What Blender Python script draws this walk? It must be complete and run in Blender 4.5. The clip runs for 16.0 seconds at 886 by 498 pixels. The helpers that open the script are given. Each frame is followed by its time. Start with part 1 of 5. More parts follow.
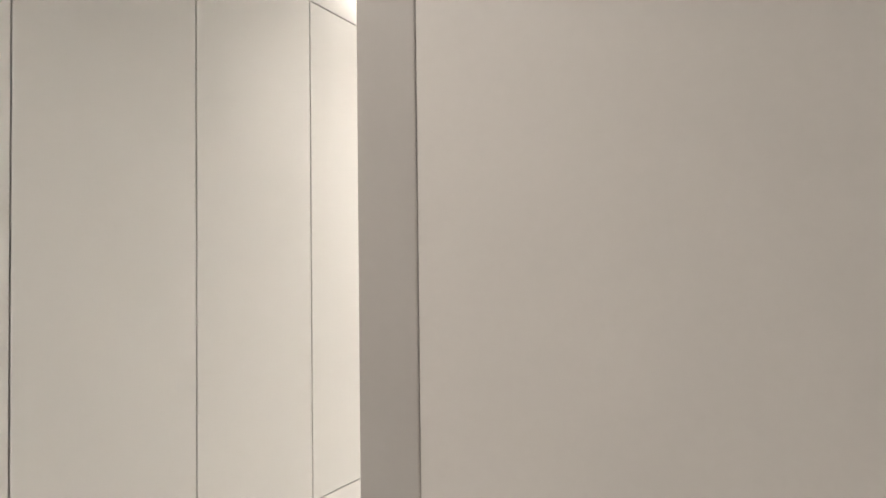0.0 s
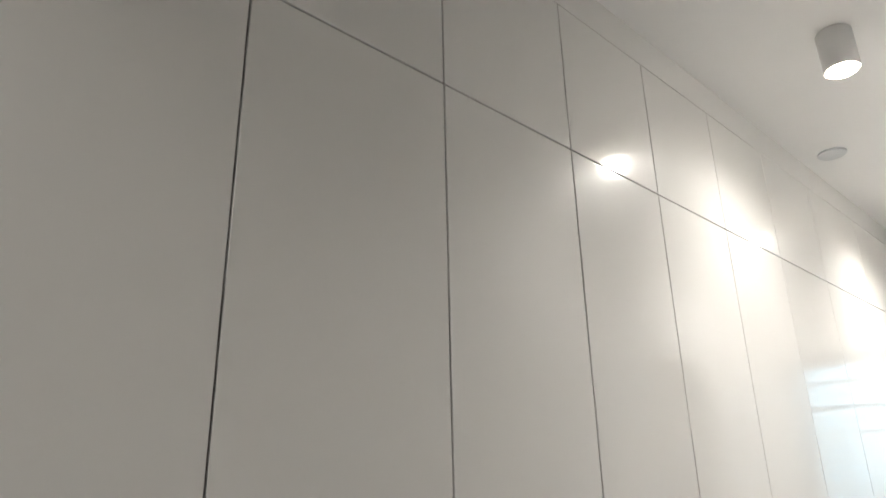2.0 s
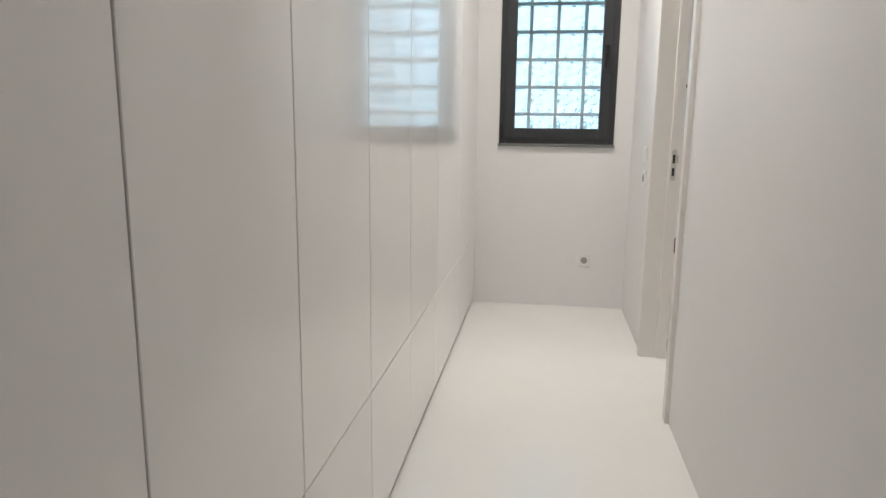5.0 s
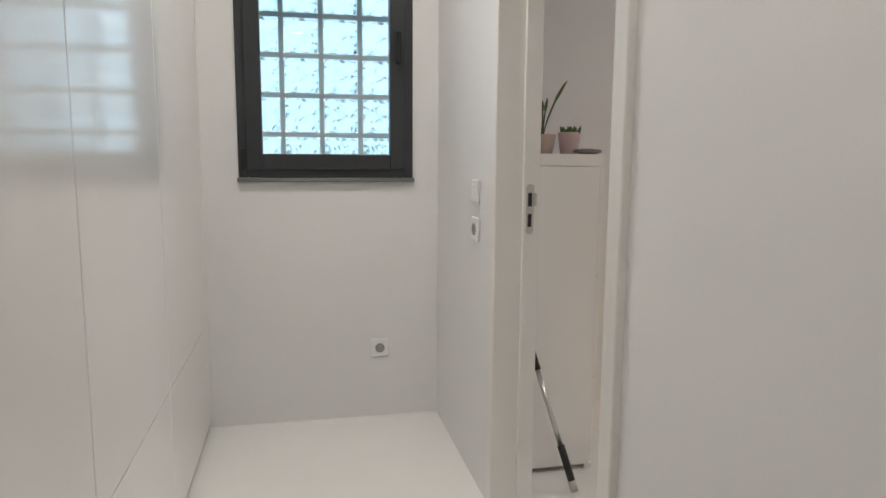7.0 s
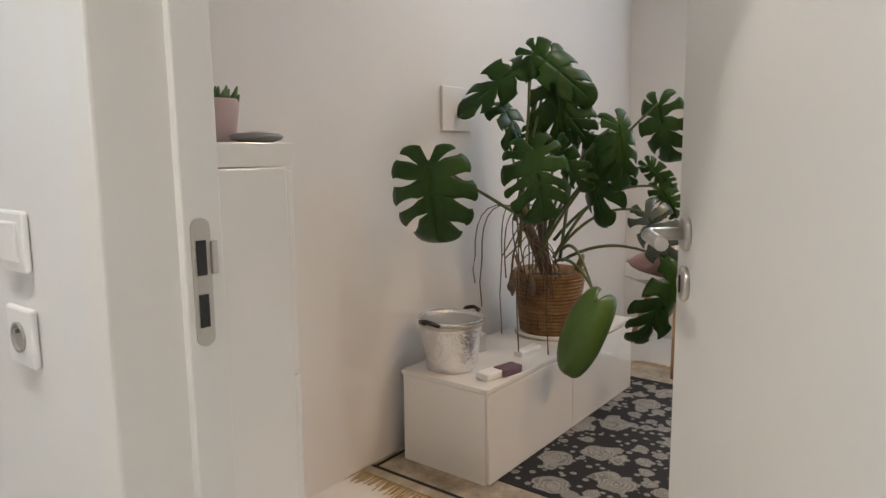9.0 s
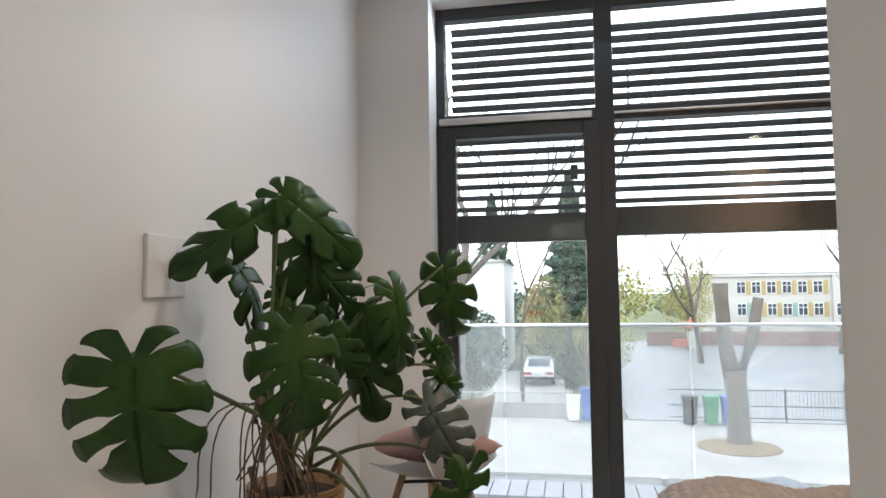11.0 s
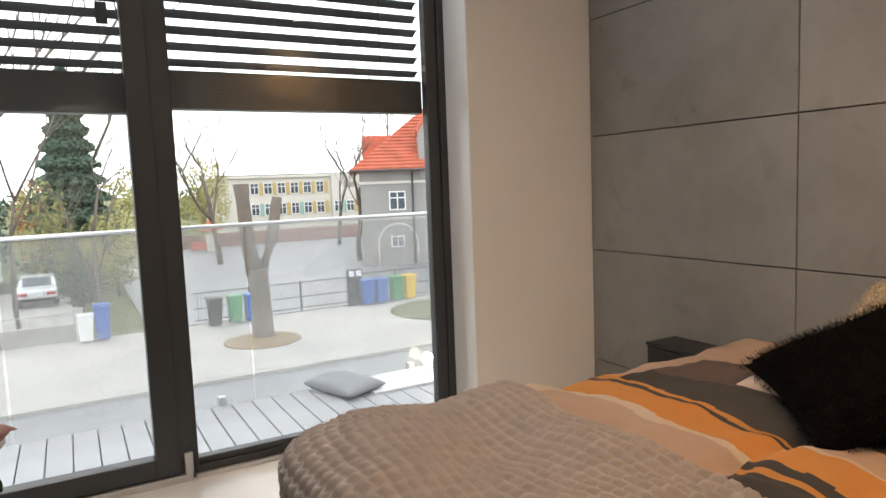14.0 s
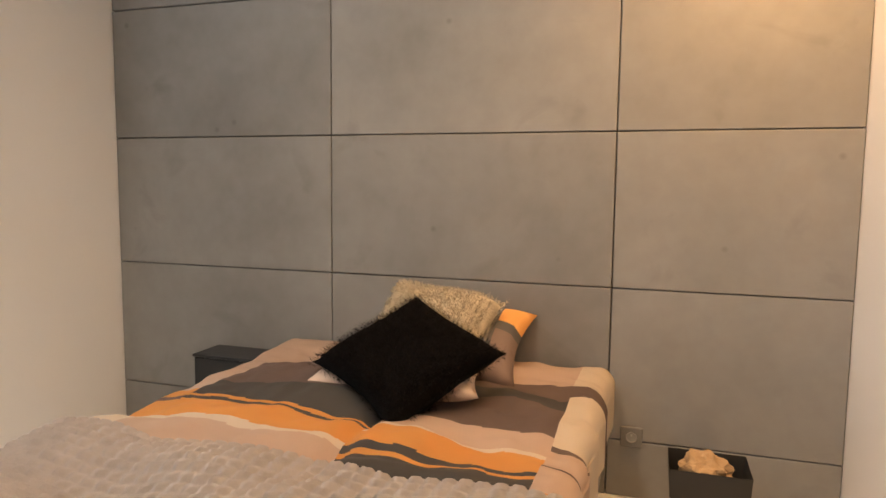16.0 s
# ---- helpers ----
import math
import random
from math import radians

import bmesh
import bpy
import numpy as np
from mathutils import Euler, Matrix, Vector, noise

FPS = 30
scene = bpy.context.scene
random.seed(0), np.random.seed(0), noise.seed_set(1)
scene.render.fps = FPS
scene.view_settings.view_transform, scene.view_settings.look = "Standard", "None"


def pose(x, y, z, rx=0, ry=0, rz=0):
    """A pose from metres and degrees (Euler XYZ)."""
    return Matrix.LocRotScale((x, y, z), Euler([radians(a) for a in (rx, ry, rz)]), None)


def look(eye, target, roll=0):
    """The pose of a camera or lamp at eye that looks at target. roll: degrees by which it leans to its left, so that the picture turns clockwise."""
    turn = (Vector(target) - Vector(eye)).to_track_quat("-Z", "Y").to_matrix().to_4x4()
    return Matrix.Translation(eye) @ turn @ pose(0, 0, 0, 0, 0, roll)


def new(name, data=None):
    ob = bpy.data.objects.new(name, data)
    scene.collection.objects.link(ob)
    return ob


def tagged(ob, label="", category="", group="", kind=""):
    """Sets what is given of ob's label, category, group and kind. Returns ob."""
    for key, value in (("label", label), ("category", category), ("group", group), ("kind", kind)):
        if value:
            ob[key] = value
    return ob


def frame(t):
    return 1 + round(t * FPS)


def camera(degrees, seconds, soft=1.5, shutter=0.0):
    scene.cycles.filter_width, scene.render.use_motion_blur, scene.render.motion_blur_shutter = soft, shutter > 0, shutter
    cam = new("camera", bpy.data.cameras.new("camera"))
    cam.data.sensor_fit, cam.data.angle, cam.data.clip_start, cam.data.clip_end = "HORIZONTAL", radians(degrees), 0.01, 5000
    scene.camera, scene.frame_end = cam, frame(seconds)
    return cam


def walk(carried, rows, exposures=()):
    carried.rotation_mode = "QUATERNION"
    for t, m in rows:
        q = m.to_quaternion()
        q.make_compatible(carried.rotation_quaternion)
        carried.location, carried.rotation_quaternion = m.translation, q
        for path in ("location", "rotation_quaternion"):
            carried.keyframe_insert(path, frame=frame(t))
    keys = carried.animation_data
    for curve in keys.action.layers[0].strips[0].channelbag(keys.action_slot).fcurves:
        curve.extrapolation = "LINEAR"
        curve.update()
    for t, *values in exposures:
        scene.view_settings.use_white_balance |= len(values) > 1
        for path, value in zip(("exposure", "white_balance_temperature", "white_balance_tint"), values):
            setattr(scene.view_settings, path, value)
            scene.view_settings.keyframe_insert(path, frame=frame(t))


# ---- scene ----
cam = camera(67.1, 16.0)
PATH = [
    (0, (1.017, -3.221, 1.3), (0.088, -1.451, 1.355), -0.7),
    (0.5, (0.874, -3.085, 1.298), (-0.428, -1.567, 1.333), -0.7),
    (1, (0.73, -2.98, 1.283), (-0.726, -1.625, 1.492), -0.6),
    (1.5, (0.604, -2.927, 1.285), (-0.79, -1.599, 1.821), -0.1),
    (2, (0.502, -2.825, 1.337), (-0.863, -1.524, 2.004), -1.2),
    (2.5, (0.366, -2.744, 1.34), (-1.045, -1.381, 1.732), -1.7),
    (3, (0.234, -2.666, 1.32), (-1.104, -1.18, 1.339), -1.0),
    (3.5, (0.071, -2.633, 1.293), (-1.037, -0.989, 1.026), -0.9),
    (4, (0.008, -2.523, 1.26), (-0.835, -0.752, 0.869), -0.9),
    (4.5, (-0.039, -2.276, 1.227), (-0.585, -0.394, 0.824), -0.0),
    (7, (-0.14, -0.442, 1.164), (0.279, 1.495, 0.896), 0.4),
    (7.5, (-0.081, -0.027, 1.161), (0.563, 1.845, 0.878), 0.5),
    (8, (-0.053, 0.31, 1.156), (0.918, 2.034, 0.862), 0.3),
    (8.5, (0.001, 0.578, 1.159), (1.304, 2.066, 0.854), -0.5),
    (9, (0.112, 0.806, 1.159), (1.677, 2.019, 0.88), -0.6),
    (9.5, (0.203, 0.973, 1.172), (1.971, 1.885, 0.968), -0.1),
    (10, (0.292, 1.112, 1.218), (2.176, 1.782, 1.173), -0.3),
    (12.5, (1.216, 1.503, 1.273), (3.216, 1.465, 1.25), -1.8),
    (13, (1.337, 1.484, 1.229), (3.31, 1.191, 1.079), -2.4),
    (13.5, (1.409, 1.454, 1.221), (3.297, 0.825, 1.023), -2.2),
    (14, (1.468, 1.475, 1.214), (3.206, 0.506, 1.018), -2.2),
    (14.5, (1.508, 1.531, 1.226), (3.062, 0.296, 0.981), -2.2),
    (15, (1.557, 1.569, 1.226), (2.905, 0.124, 0.922), -1.9),
    (15.5, (1.654, 1.617, 1.224), (2.666, -0.084, 0.935), -0.9),
    (16, (1.692, 1.667, 1.218), (2.297, -0.23, 1.028), 0.6),
]
walk(cam, [(t, look(eye, target, roll)) for t, eye, target, roll in PATH],
     exposures=[(0, 1.72, 6450, 11), (1, 1.5, 6450, 10), (2, 1.05, 6150, 9), (3, 0.85, 6300, 11), (4.5, 0.6, 6200, 11), (7, 0.15, 6200, 11), (8, 0.15, 6200, 10), (9, 0.5, 6200, 10), (10, 0.5, 5850, 9), (13, 0.25, 6750, 12), (15, 0.2, 6600, 12), (16, 0.68, 6850, 12)])

# ---- world, light ----
world = bpy.data.worlds.new("overcast")
scene.world = world
world.use_nodes = True
wn = world.node_tree
wn.nodes.clear()
w_out = wn.nodes.new("ShaderNodeOutputWorld")
w_bg = wn.nodes.new("ShaderNodeBackground")
w_sky = wn.nodes.new("ShaderNodeTexSky")
w_sky.sky_type = "NISHITA"
w_sky.sun_disc = False
w_sky.sun_elevation, w_sky.sun_rotation = radians(38), radians(70)
w_sky.air_density, w_sky.dust_density = 1.0, 4.0
w_mix = wn.nodes.new("ShaderNodeMix")
w_mix.data_type = "RGBA"
w_mix.inputs[0].default_value = 0.75
w_mix.inputs[7].default_value = (21.0, 22.0, 23.5, 1)
wn.links.new(w_sky.outputs[0], w_mix.inputs[6])
wn.links.new(w_mix.outputs[2], w_bg.inputs[0])
w_bg.inputs[1].default_value = 0.15
wn.links.new(w_bg.outputs[0], w_out.inputs[0])


def lamp(name, kind, m, energy, colour, **kw):
    data = bpy.data.lights.new(name, kind)
    data.energy, data.color = energy, colour
    for k, v in kw.items():
        if k == "size":
            data.shadow_soft_size = v
        if k == "angle":
            data.angle = v
        if k == "spot":
            data.spot_size = v
        if k == "blend":
            data.spot_blend = v
    ob = new(name, data)
    ob.matrix_world = m
    return ob


lamp("sun", "SUN", look((10, 5, 12), (0, 0, 0)), 0.8, (1, 0.96, 0.9), angle=radians(20))
WARM = (1.0, 0.92, 0.82)
for ly, pw in ((-0.2, 40), (1.45, 74)):
    lamp("downlight_beam", "SPOT", look((-0.02, ly, 2.785), (-0.02, ly, 0)), pw, WARM, size=0.05, spot=radians(152), blend=1.0)
# added fill light for the lobby, from a spot that is never in view
for lx, ly in ((-0.1, -3.9),):
    lamp("downlight_beam", "SPOT", look((lx, ly, 2.785), (lx, ly, 0)), 48, WARM, size=0.05, spot=radians(150), blend=0.7)
# two unseen bedroom fill lights, added to lift the room's brightness
for lx, ly, pw, tint in ((2.5, 0.2, 50, (1.0, 0.72, 0.47)), (2.6, 1.4, 34, (1.0, 0.88, 0.75))):
    lamp("downlight_beam", "SPOT", look((lx, ly, 2.785), (lx, ly, 0)), pw, tint, size=0.06, spot=radians(160), blend=0.8)
# area lamp added high in the window opening, standing in for sky light
sky_in = bpy.data.lights.new("window_sky_fill", "AREA")
sky_in.shape, sky_in.size, sky_in.size_y, sky_in.energy, sky_in.color = "RECTANGLE", 2.1, 0.32, 12, (0.86, 0.93, 1.0)
new("window_sky_fill", sky_in).matrix_world = look((4.36, 0.95, 2.74), (1.5, 1.1, 1.2))
lamp("bedroom_lamp_beam", "SPOT", look((1.32, -0.5, 2.73), (1.36, -0.52, 0)), 88, (1.0, 0.55, 0.21), size=0.06, spot=radians(135), blend=0.8)

# ---- materials ----


def mat(name, colour, rough=0.5, metal=0.0, var=0.06, scale=3.0, fine=60.0, bump=0.05, spec=0.5, coat=0.0, trans=0.0, second=None, emit=0.0):
    m = bpy.data.materials.new(name)
    m.use_nodes = True
    nt = m.node_tree
    p = nt.nodes["Principled BSDF"]
    p.inputs["Roughness"].default_value = rough
    p.inputs["Metallic"].default_value = metal
    p.inputs["Specular IOR Level"].default_value = spec
    p.inputs["Coat Weight"].default_value = coat
    p.inputs["Coat Roughness"].default_value = 0.09
    p.inputs["Transmission Weight"].default_value = trans
    tc = nt.nodes.new("ShaderNodeTexCoord")
    n1 = nt.nodes.new("ShaderNodeTexNoise")
    n1.inputs["Scale"].default_value, n1.inputs["Detail"].default_value = scale, 4
    n2 = nt.nodes.new("ShaderNodeTexNoise")
    n2.inputs["Scale"].default_value, n2.inputs["Detail"].default_value = fine, 3
    nt.links.new(tc.outputs["Object"], n1.inputs["Vector"])
    nt.links.new(tc.outputs["Object"], n2.inputs["Vector"])
    add = nt.nodes.new("ShaderNodeMath")
    add.operation = "MULTIPLY_ADD"
    add.inputs[1].default_value = 0.35
    nt.links.new(n2.outputs[0], add.inputs[0])
    nt.links.new(n1.outputs[0], add.inputs[2])
    ramp = nt.nodes.new("ShaderNodeValToRGB")
    ramp.color_ramp.elements[0].position, ramp.color_ramp.elements[1].position = 0.4, 0.95
    c = Vector(colour)
    lo = c * (1 - var)
    hi = Vector(second) if second else c * (1 + var)
    ramp.color_ramp.elements[0].color = (*lo, 1)
    ramp.color_ramp.elements[1].color = (*[min(1, v) for v in hi], 1)
    nt.links.new(add.outputs[0], ramp.inputs[0])
    nt.links.new(ramp.outputs[0], p.inputs["Base Color"])
    if bump:
        b = nt.nodes.new("ShaderNodeBump")
        b.inputs["Strength"].default_value = bump
        b.inputs["Distance"].default_value = 0.01
        nt.links.new(n2.outputs[0], b.inputs["Height"])
        nt.links.new(b.outputs[0], p.inputs["Normal"])
    if emit:
        p.inputs["Emission Color"].default_value = (*colour, 1)
        p.inputs["Emission Strength"].default_value = emit
    return m


LACQUER = mat("white_lacquer", (0.79, 0.78, 0.76), 0.36, var=0.012, bump=0.003, scale=1.0, fine=6, spec=0.35, coat=0.9)
WALL = mat("white_wall_paint", (0.76, 0.755, 0.75), 0.55, var=0.02, bump=0.03, fine=120, scale=1.5)
# wall paint with the shade on the lobby's north wall put into its colour
LOBBY = mat("shaded_lobby_paint", (0.6, 0.575, 0.555), 0.5, var=0.03, bump=0.02, fine=90, scale=1.2)
CEIL = mat("ceiling_paint", (0.78, 0.77, 0.76), 0.7, var=0.01, bump=0.02)
FLOOR = mat("white_resin_floor", (0.77, 0.765, 0.74), 0.22, var=0.02, bump=0.01, fine=25)
FRAMEW = mat("white_door_paint", (0.76, 0.74, 0.71), 0.35, var=0.015, bump=0.01)
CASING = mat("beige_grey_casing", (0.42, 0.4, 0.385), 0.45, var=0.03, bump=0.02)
# dark colour stands in for shade in door gaps, toe recess and grip slot
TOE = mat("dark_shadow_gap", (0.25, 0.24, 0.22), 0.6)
ANTH = mat("anthracite_frame", (0.035, 0.038, 0.042), 0.4, var=0.12, bump=0.02)
ALU = mat("brushed_aluminium", (0.62, 0.62, 0.62), 0.35, 0.8, var=0.05, bump=0.02)
STEEL = mat("brushed_steel", (0.55, 0.53, 0.5), 0.28, 1.0, var=0.05, bump=0.01)
BLACK = mat("black_plastic", (0.012, 0.012, 0.013), 0.5, var=0.2)
PLASTIC = mat("white_plastic", (0.8, 0.8, 0.79), 0.3, var=0.01, bump=0)
CONC = mat("concrete", (0.235, 0.23, 0.222), 0.7, var=0.14, scale=1.6, fine=14, bump=0.03, second=(0.295, 0.29, 0.282))


def weather_concrete(m):
    """Each panel its own tone, with sparse dark air holes and cloudy stains."""
    nt = m.node_tree
    p = nt.nodes["Principled BSDF"]
    base = p.inputs["Base Color"].links[0].from_socket
    info = nt.nodes.new("ShaderNodeObjectInfo")
    tone = nt.nodes.new("ShaderNodeMapRange")
    tone.inputs["To Min"].default_value, tone.inputs["To Max"].default_value = 0.9, 1.1
    nt.links.new(info.outputs["Random"], tone.inputs["Value"])
    tc = nt.nodes.new("ShaderNodeTexCoord")
    holes = nt.nodes.new("ShaderNodeTexVoronoi")
    holes.inputs["Scale"].default_value = 3.6
    nt.links.new(tc.outputs["Object"], holes.inputs["Vector"])
    dot = nt.nodes.new("ShaderNodeMapRange")
    dot.inputs["From Min"].default_value, dot.inputs["From Max"].default_value = 0.02, 0.06
    dot.inputs["To Min"].default_value, dot.inputs["To Max"].default_value = 0.78, 1.0
    nt.links.new(holes.outputs["Distance"], dot.inputs["Value"])
    blot = nt.nodes.new("ShaderNodeTexNoise")
    blot.inputs["Scale"].default_value, blot.inputs["Detail"].default_value, blot.inputs["Distortion"].default_value = 3.2, 6, 0.8
    nt.links.new(tc.outputs["Object"], blot.inputs["Vector"])
    stain = nt.nodes.new("ShaderNodeMapRange")
    stain.inputs["From Min"].default_value, stain.inputs["From Max"].default_value = 0.6, 0.75
    stain.inputs["To Min"].default_value, stain.inputs["To Max"].default_value = 1.0, 0.8
    nt.links.new(blot.outputs[0], stain.inputs["Value"])
    val = tone.outputs[0]
    for other in (dot.outputs[0], stain.outputs[0]):
        mul = nt.nodes.new("ShaderNodeMath")
        mul.operation = "MULTIPLY"
        nt.links.new(val, mul.inputs[0])
        nt.links.new(other, mul.inputs[1])
        val = mul.outputs[0]
    hsv = nt.nodes.new("ShaderNodeHueSaturation")
    nt.links.new(val, hsv.inputs["Value"])
    nt.links.new(base, hsv.inputs["Color"])
    nt.links.new(hsv.outputs[0], p.inputs["Base Color"])


weather_concrete(CONC)
JOINT = mat("joint_dark", (0.16, 0.15, 0.135), 0.9)
LEAF = mat("monstera_leaf", (0.02, 0.06, 0.014), 0.36, var=0.4, scale=6, fine=40, bump=0.06, second=(0.042, 0.1, 0.02), spec=0.22)
LEAFY = mat("young_monstera_leaf", (0.065, 0.13, 0.022), 0.4, var=0.2, scale=6, bump=0.05)
LEAFG = mat("silvery_leaf_underside", (0.08, 0.105, 0.092), 0.24, var=0.3, scale=8, bump=0.05)
STEM = mat("plant_stem", (0.1, 0.13, 0.045), 0.5, var=0.3, scale=9)
ROOT = mat("brown_aerial_root", (0.12, 0.085, 0.06), 0.8, var=0.3, scale=14)
WICKER = mat("wicker", (0.24, 0.13, 0.055), 0.6, var=0.35, scale=25, fine=140, bump=0.2, second=(0.36, 0.21, 0.09))
SOIL = mat("soil", (0.05, 0.035, 0.025), 0.95, var=0.4, scale=30, bump=0.4)
PINKPOT = mat("dusty_pink_ceramic", (0.5, 0.38, 0.37), 0.45, var=0.05)
TERRA = mat("beige_pot", (0.45, 0.36, 0.31), 0.6, var=0.1)
SILVER = mat("hammered_silver", (0.75, 0.75, 0.76), 0.22, 0.9, var=0.1, scale=30, fine=70, bump=0.5)
PINK = mat("dusty_pink_fabric", (0.46, 0.29, 0.27), 0.85, var=0.12, fine=250, bump=0.15)
WOOD = mat("light_wood", (0.42, 0.25, 0.13), 0.45, var=0.25, scale=12, fine=60, bump=0.05)
ORANGE = mat("orange_cotton", (0.78, 0.38, 0.11), 0.85, var=0.07, fine=350, bump=0.12)
PEACH = mat("peach_cotton", (0.66, 0.5, 0.39), 0.85, var=0.06, fine=350, bump=0.12)
TAUPE = mat("taupe_cotton", (0.19, 0.135, 0.115), 0.85, var=0.1, fine=350, bump=0.12)
GREYC = mat("dark_grey_cotton", (0.095, 0.09, 0.085), 0.85, var=0.1, fine=350, bump=0.12)
CREAM = mat("cream_cotton", (0.78, 0.68, 0.55), 0.85, var=0.05, fine=350, bump=0.12)
KNIT = mat("beige_grey_knit", (0.58, 0.53, 0.5), 0.95, var=0.12, scale=20, fine=260, bump=0.25)
FURW = mat("cream_fur", (0.55, 0.48, 0.36), 0.95, var=0.3, scale=22, fine=160, bump=0.5)
FURB = mat("black_shag", (0.006, 0.005, 0.005), 0.95, var=0.5, scale=30, fine=200, bump=0.5, spec=0.1)
PAPER = mat("brown_paper", (0.42, 0.28, 0.15), 0.8, var=0.2, scale=12, bump=0.2)
DECK = mat("grey_deck_board", (0.38, 0.39, 0.41), 0.5, var=0.12, scale=4, fine=50, bump=0.08)
ASPH = mat("wet_asphalt", (0.2, 0.205, 0.21), 0.45, var=0.15, scale=0.4, fine=8, bump=0.05)
PAVE = mat("pale_paving", (0.38, 0.36, 0.33), 0.8, var=0.2, scale=0.7, fine=6, bump=0.1)
EARTH = mat("leaf_litter", (0.22, 0.15, 0.08), 0.95, var=0.35, scale=3, fine=20, bump=0.5)
GRASS = mat("dull_grass", (0.1, 0.11, 0.045), 0.95, var=0.4, scale=0.6, fine=10, bump=0.4)
BARK = mat("bark", (0.13, 0.105, 0.085), 0.95, var=0.35, scale=4, fine=20, bump=0.6)
NEEDLE = mat("conifer_needles", (0.06, 0.1, 0.065), 0.8, var=0.45, scale=2, fine=14)
AUTUMN = mat("yellow_green_leaves", (0.32, 0.3, 0.1), 0.8, var=0.4, scale=2, fine=14)
RUST = mat("orange_leaves", (0.42, 0.15, 0.05), 0.8, var=0.35, scale=2, fine=14)
SHRUB = mat("dark_shrub_leaves", (0.06, 0.08, 0.045), 0.85, var=0.5, scale=2, fine=14)
PLASTERW = mat("white_facade", (0.72, 0.71, 0.69), 0.85, var=0.05, scale=0.5, fine=8)
PLASTERG = mat("grey_roughcast", (0.3, 0.285, 0.265), 0.9, var=0.1, scale=0.6, fine=12, bump=0.2)
PLASTERC = mat("cream_facade", (0.6, 0.57, 0.5), 0.85, var=0.08, scale=0.4, fine=6)
ROOF = mat("red_roof_tile", (0.5, 0.13, 0.075), 0.7, var=0.25, scale=1.5, fine=9, bump=0.2)
PANE = mat("dark_window_pane", (0.07, 0.085, 0.1), 0.1, var=0.2)
OCHRE = mat("ochre_panel", (0.5, 0.38, 0.16), 0.8, var=0.1)
MINT = mat("mint_panel", (0.3, 0.45, 0.38), 0.8, var=0.1)
CARP = mat("white_car_paint", (0.72, 0.73, 0.74), 0.2, var=0.02, coat=0.5)
REDL = mat("red_lens", (0.45, 0.02, 0.02), 0.2)
BINB = mat("blue_bin_plastic", (0.04, 0.13, 0.42), 0.45, var=0.1)
BING = mat("green_bin_plastic", (0.04, 0.25, 0.1), 0.45, var=0.1)
BINY = mat("yellow_bin_plastic", (0.7, 0.45, 0.02), 0.45, var=0.1)
DARKM = mat("dark_fence_metal", (0.06, 0.065, 0.065), 0.5)
BULB = mat("lit_bulb", (1.0, 0.82, 0.58), 0.5, emit=14.0)
LED = mat("lit_led", (1.0, 0.88, 0.72), 0.5, emit=22.0)


def glass_mat(name, tint, gloss_ior=1.45, rough=0.0, dust=0.0):
    m = bpy.data.materials.new(name)
    m.use_nodes = True
    nt = m.node_tree
    nt.nodes.clear()
    o = nt.nodes.new("ShaderNodeOutputMaterial")
    t = nt.nodes.new("ShaderNodeBsdfTransparent")
    t.inputs[0].default_value = (*tint, 1)
    g = nt.nodes.new("ShaderNodeBsdfGlossy")
    g.inputs["Roughness"].default_value = rough
    f = nt.nodes.new("ShaderNodeFresnel")
    f.inputs[0].default_value = gloss_ior
    mix = nt.nodes.new("ShaderNodeMixShader")
    nt.links.new(f.outputs[0], mix.inputs[0])
    nt.links.new(t.outputs[0], mix.inputs[1])
    nt.links.new(g.outputs[0], mix.inputs[2])
    film = nt.nodes.new("ShaderNodeBsdfDiffuse")
    film.inputs[0].default_value = (0.8, 0.81, 0.8, 1)
    thin = nt.nodes.new("ShaderNodeBsdfTranslucent")
    thin.inputs[0].default_value = (0.8, 0.81, 0.8, 1)
    half = nt.nodes.new("ShaderNodeMixShader")
    nt.links.new(film.outputs[0], half.inputs[1])
    nt.links.new(thin.outputs[0], half.inputs[2])
    dirt = nt.nodes.new("ShaderNodeMixShader")
    dirt.inputs[0].default_value = dust
    nt.links.new(mix.outputs[0], dirt.inputs[1])
    nt.links.new(half.outputs[0], dirt.inputs[2])
    nt.links.new(dirt.outputs[0] if dust else mix.outputs[0], o.inputs[0])
    return m


GLASS = glass_mat("window_glass", (0.93, 0.95, 0.94))
RAILG = glass_mat("rail_glass", (0.87, 0.875, 0.88), dust=0.11)


def block_mat():
    m = bpy.data.materials.new("wavy_block_glass")
    m.use_nodes = True
    nt = m.node_tree
    p = nt.nodes["Principled BSDF"]
    p.inputs["Base Color"].default_value = (0.36, 0.52, 0.6, 1)
    p.inputs["Roughness"].default_value = 0.25
    p.inputs["Transmission Weight"].default_value = 1.0
    p.inputs["IOR"].default_value = 1.35
    tc = nt.nodes.new("ShaderNodeTexCoord")
    n = nt.nodes.new("ShaderNodeTexNoise")
    n.inputs["Scale"].default_value = 9
    n.inputs["Distortion"].default_value = 1.2
    nt.links.new(tc.outputs["Object"], n.inputs["Vector"])
    b = nt.nodes.new("ShaderNodeBump")
    b.inputs["Strength"].default_value = 0.9
    b.inputs["Distance"].default_value = 0.06
    nt.links.new(n.outputs[0], b.inputs["Height"])
    nt.links.new(b.outputs[0], p.inputs["Normal"])
    return m


BLOCK = block_mat()


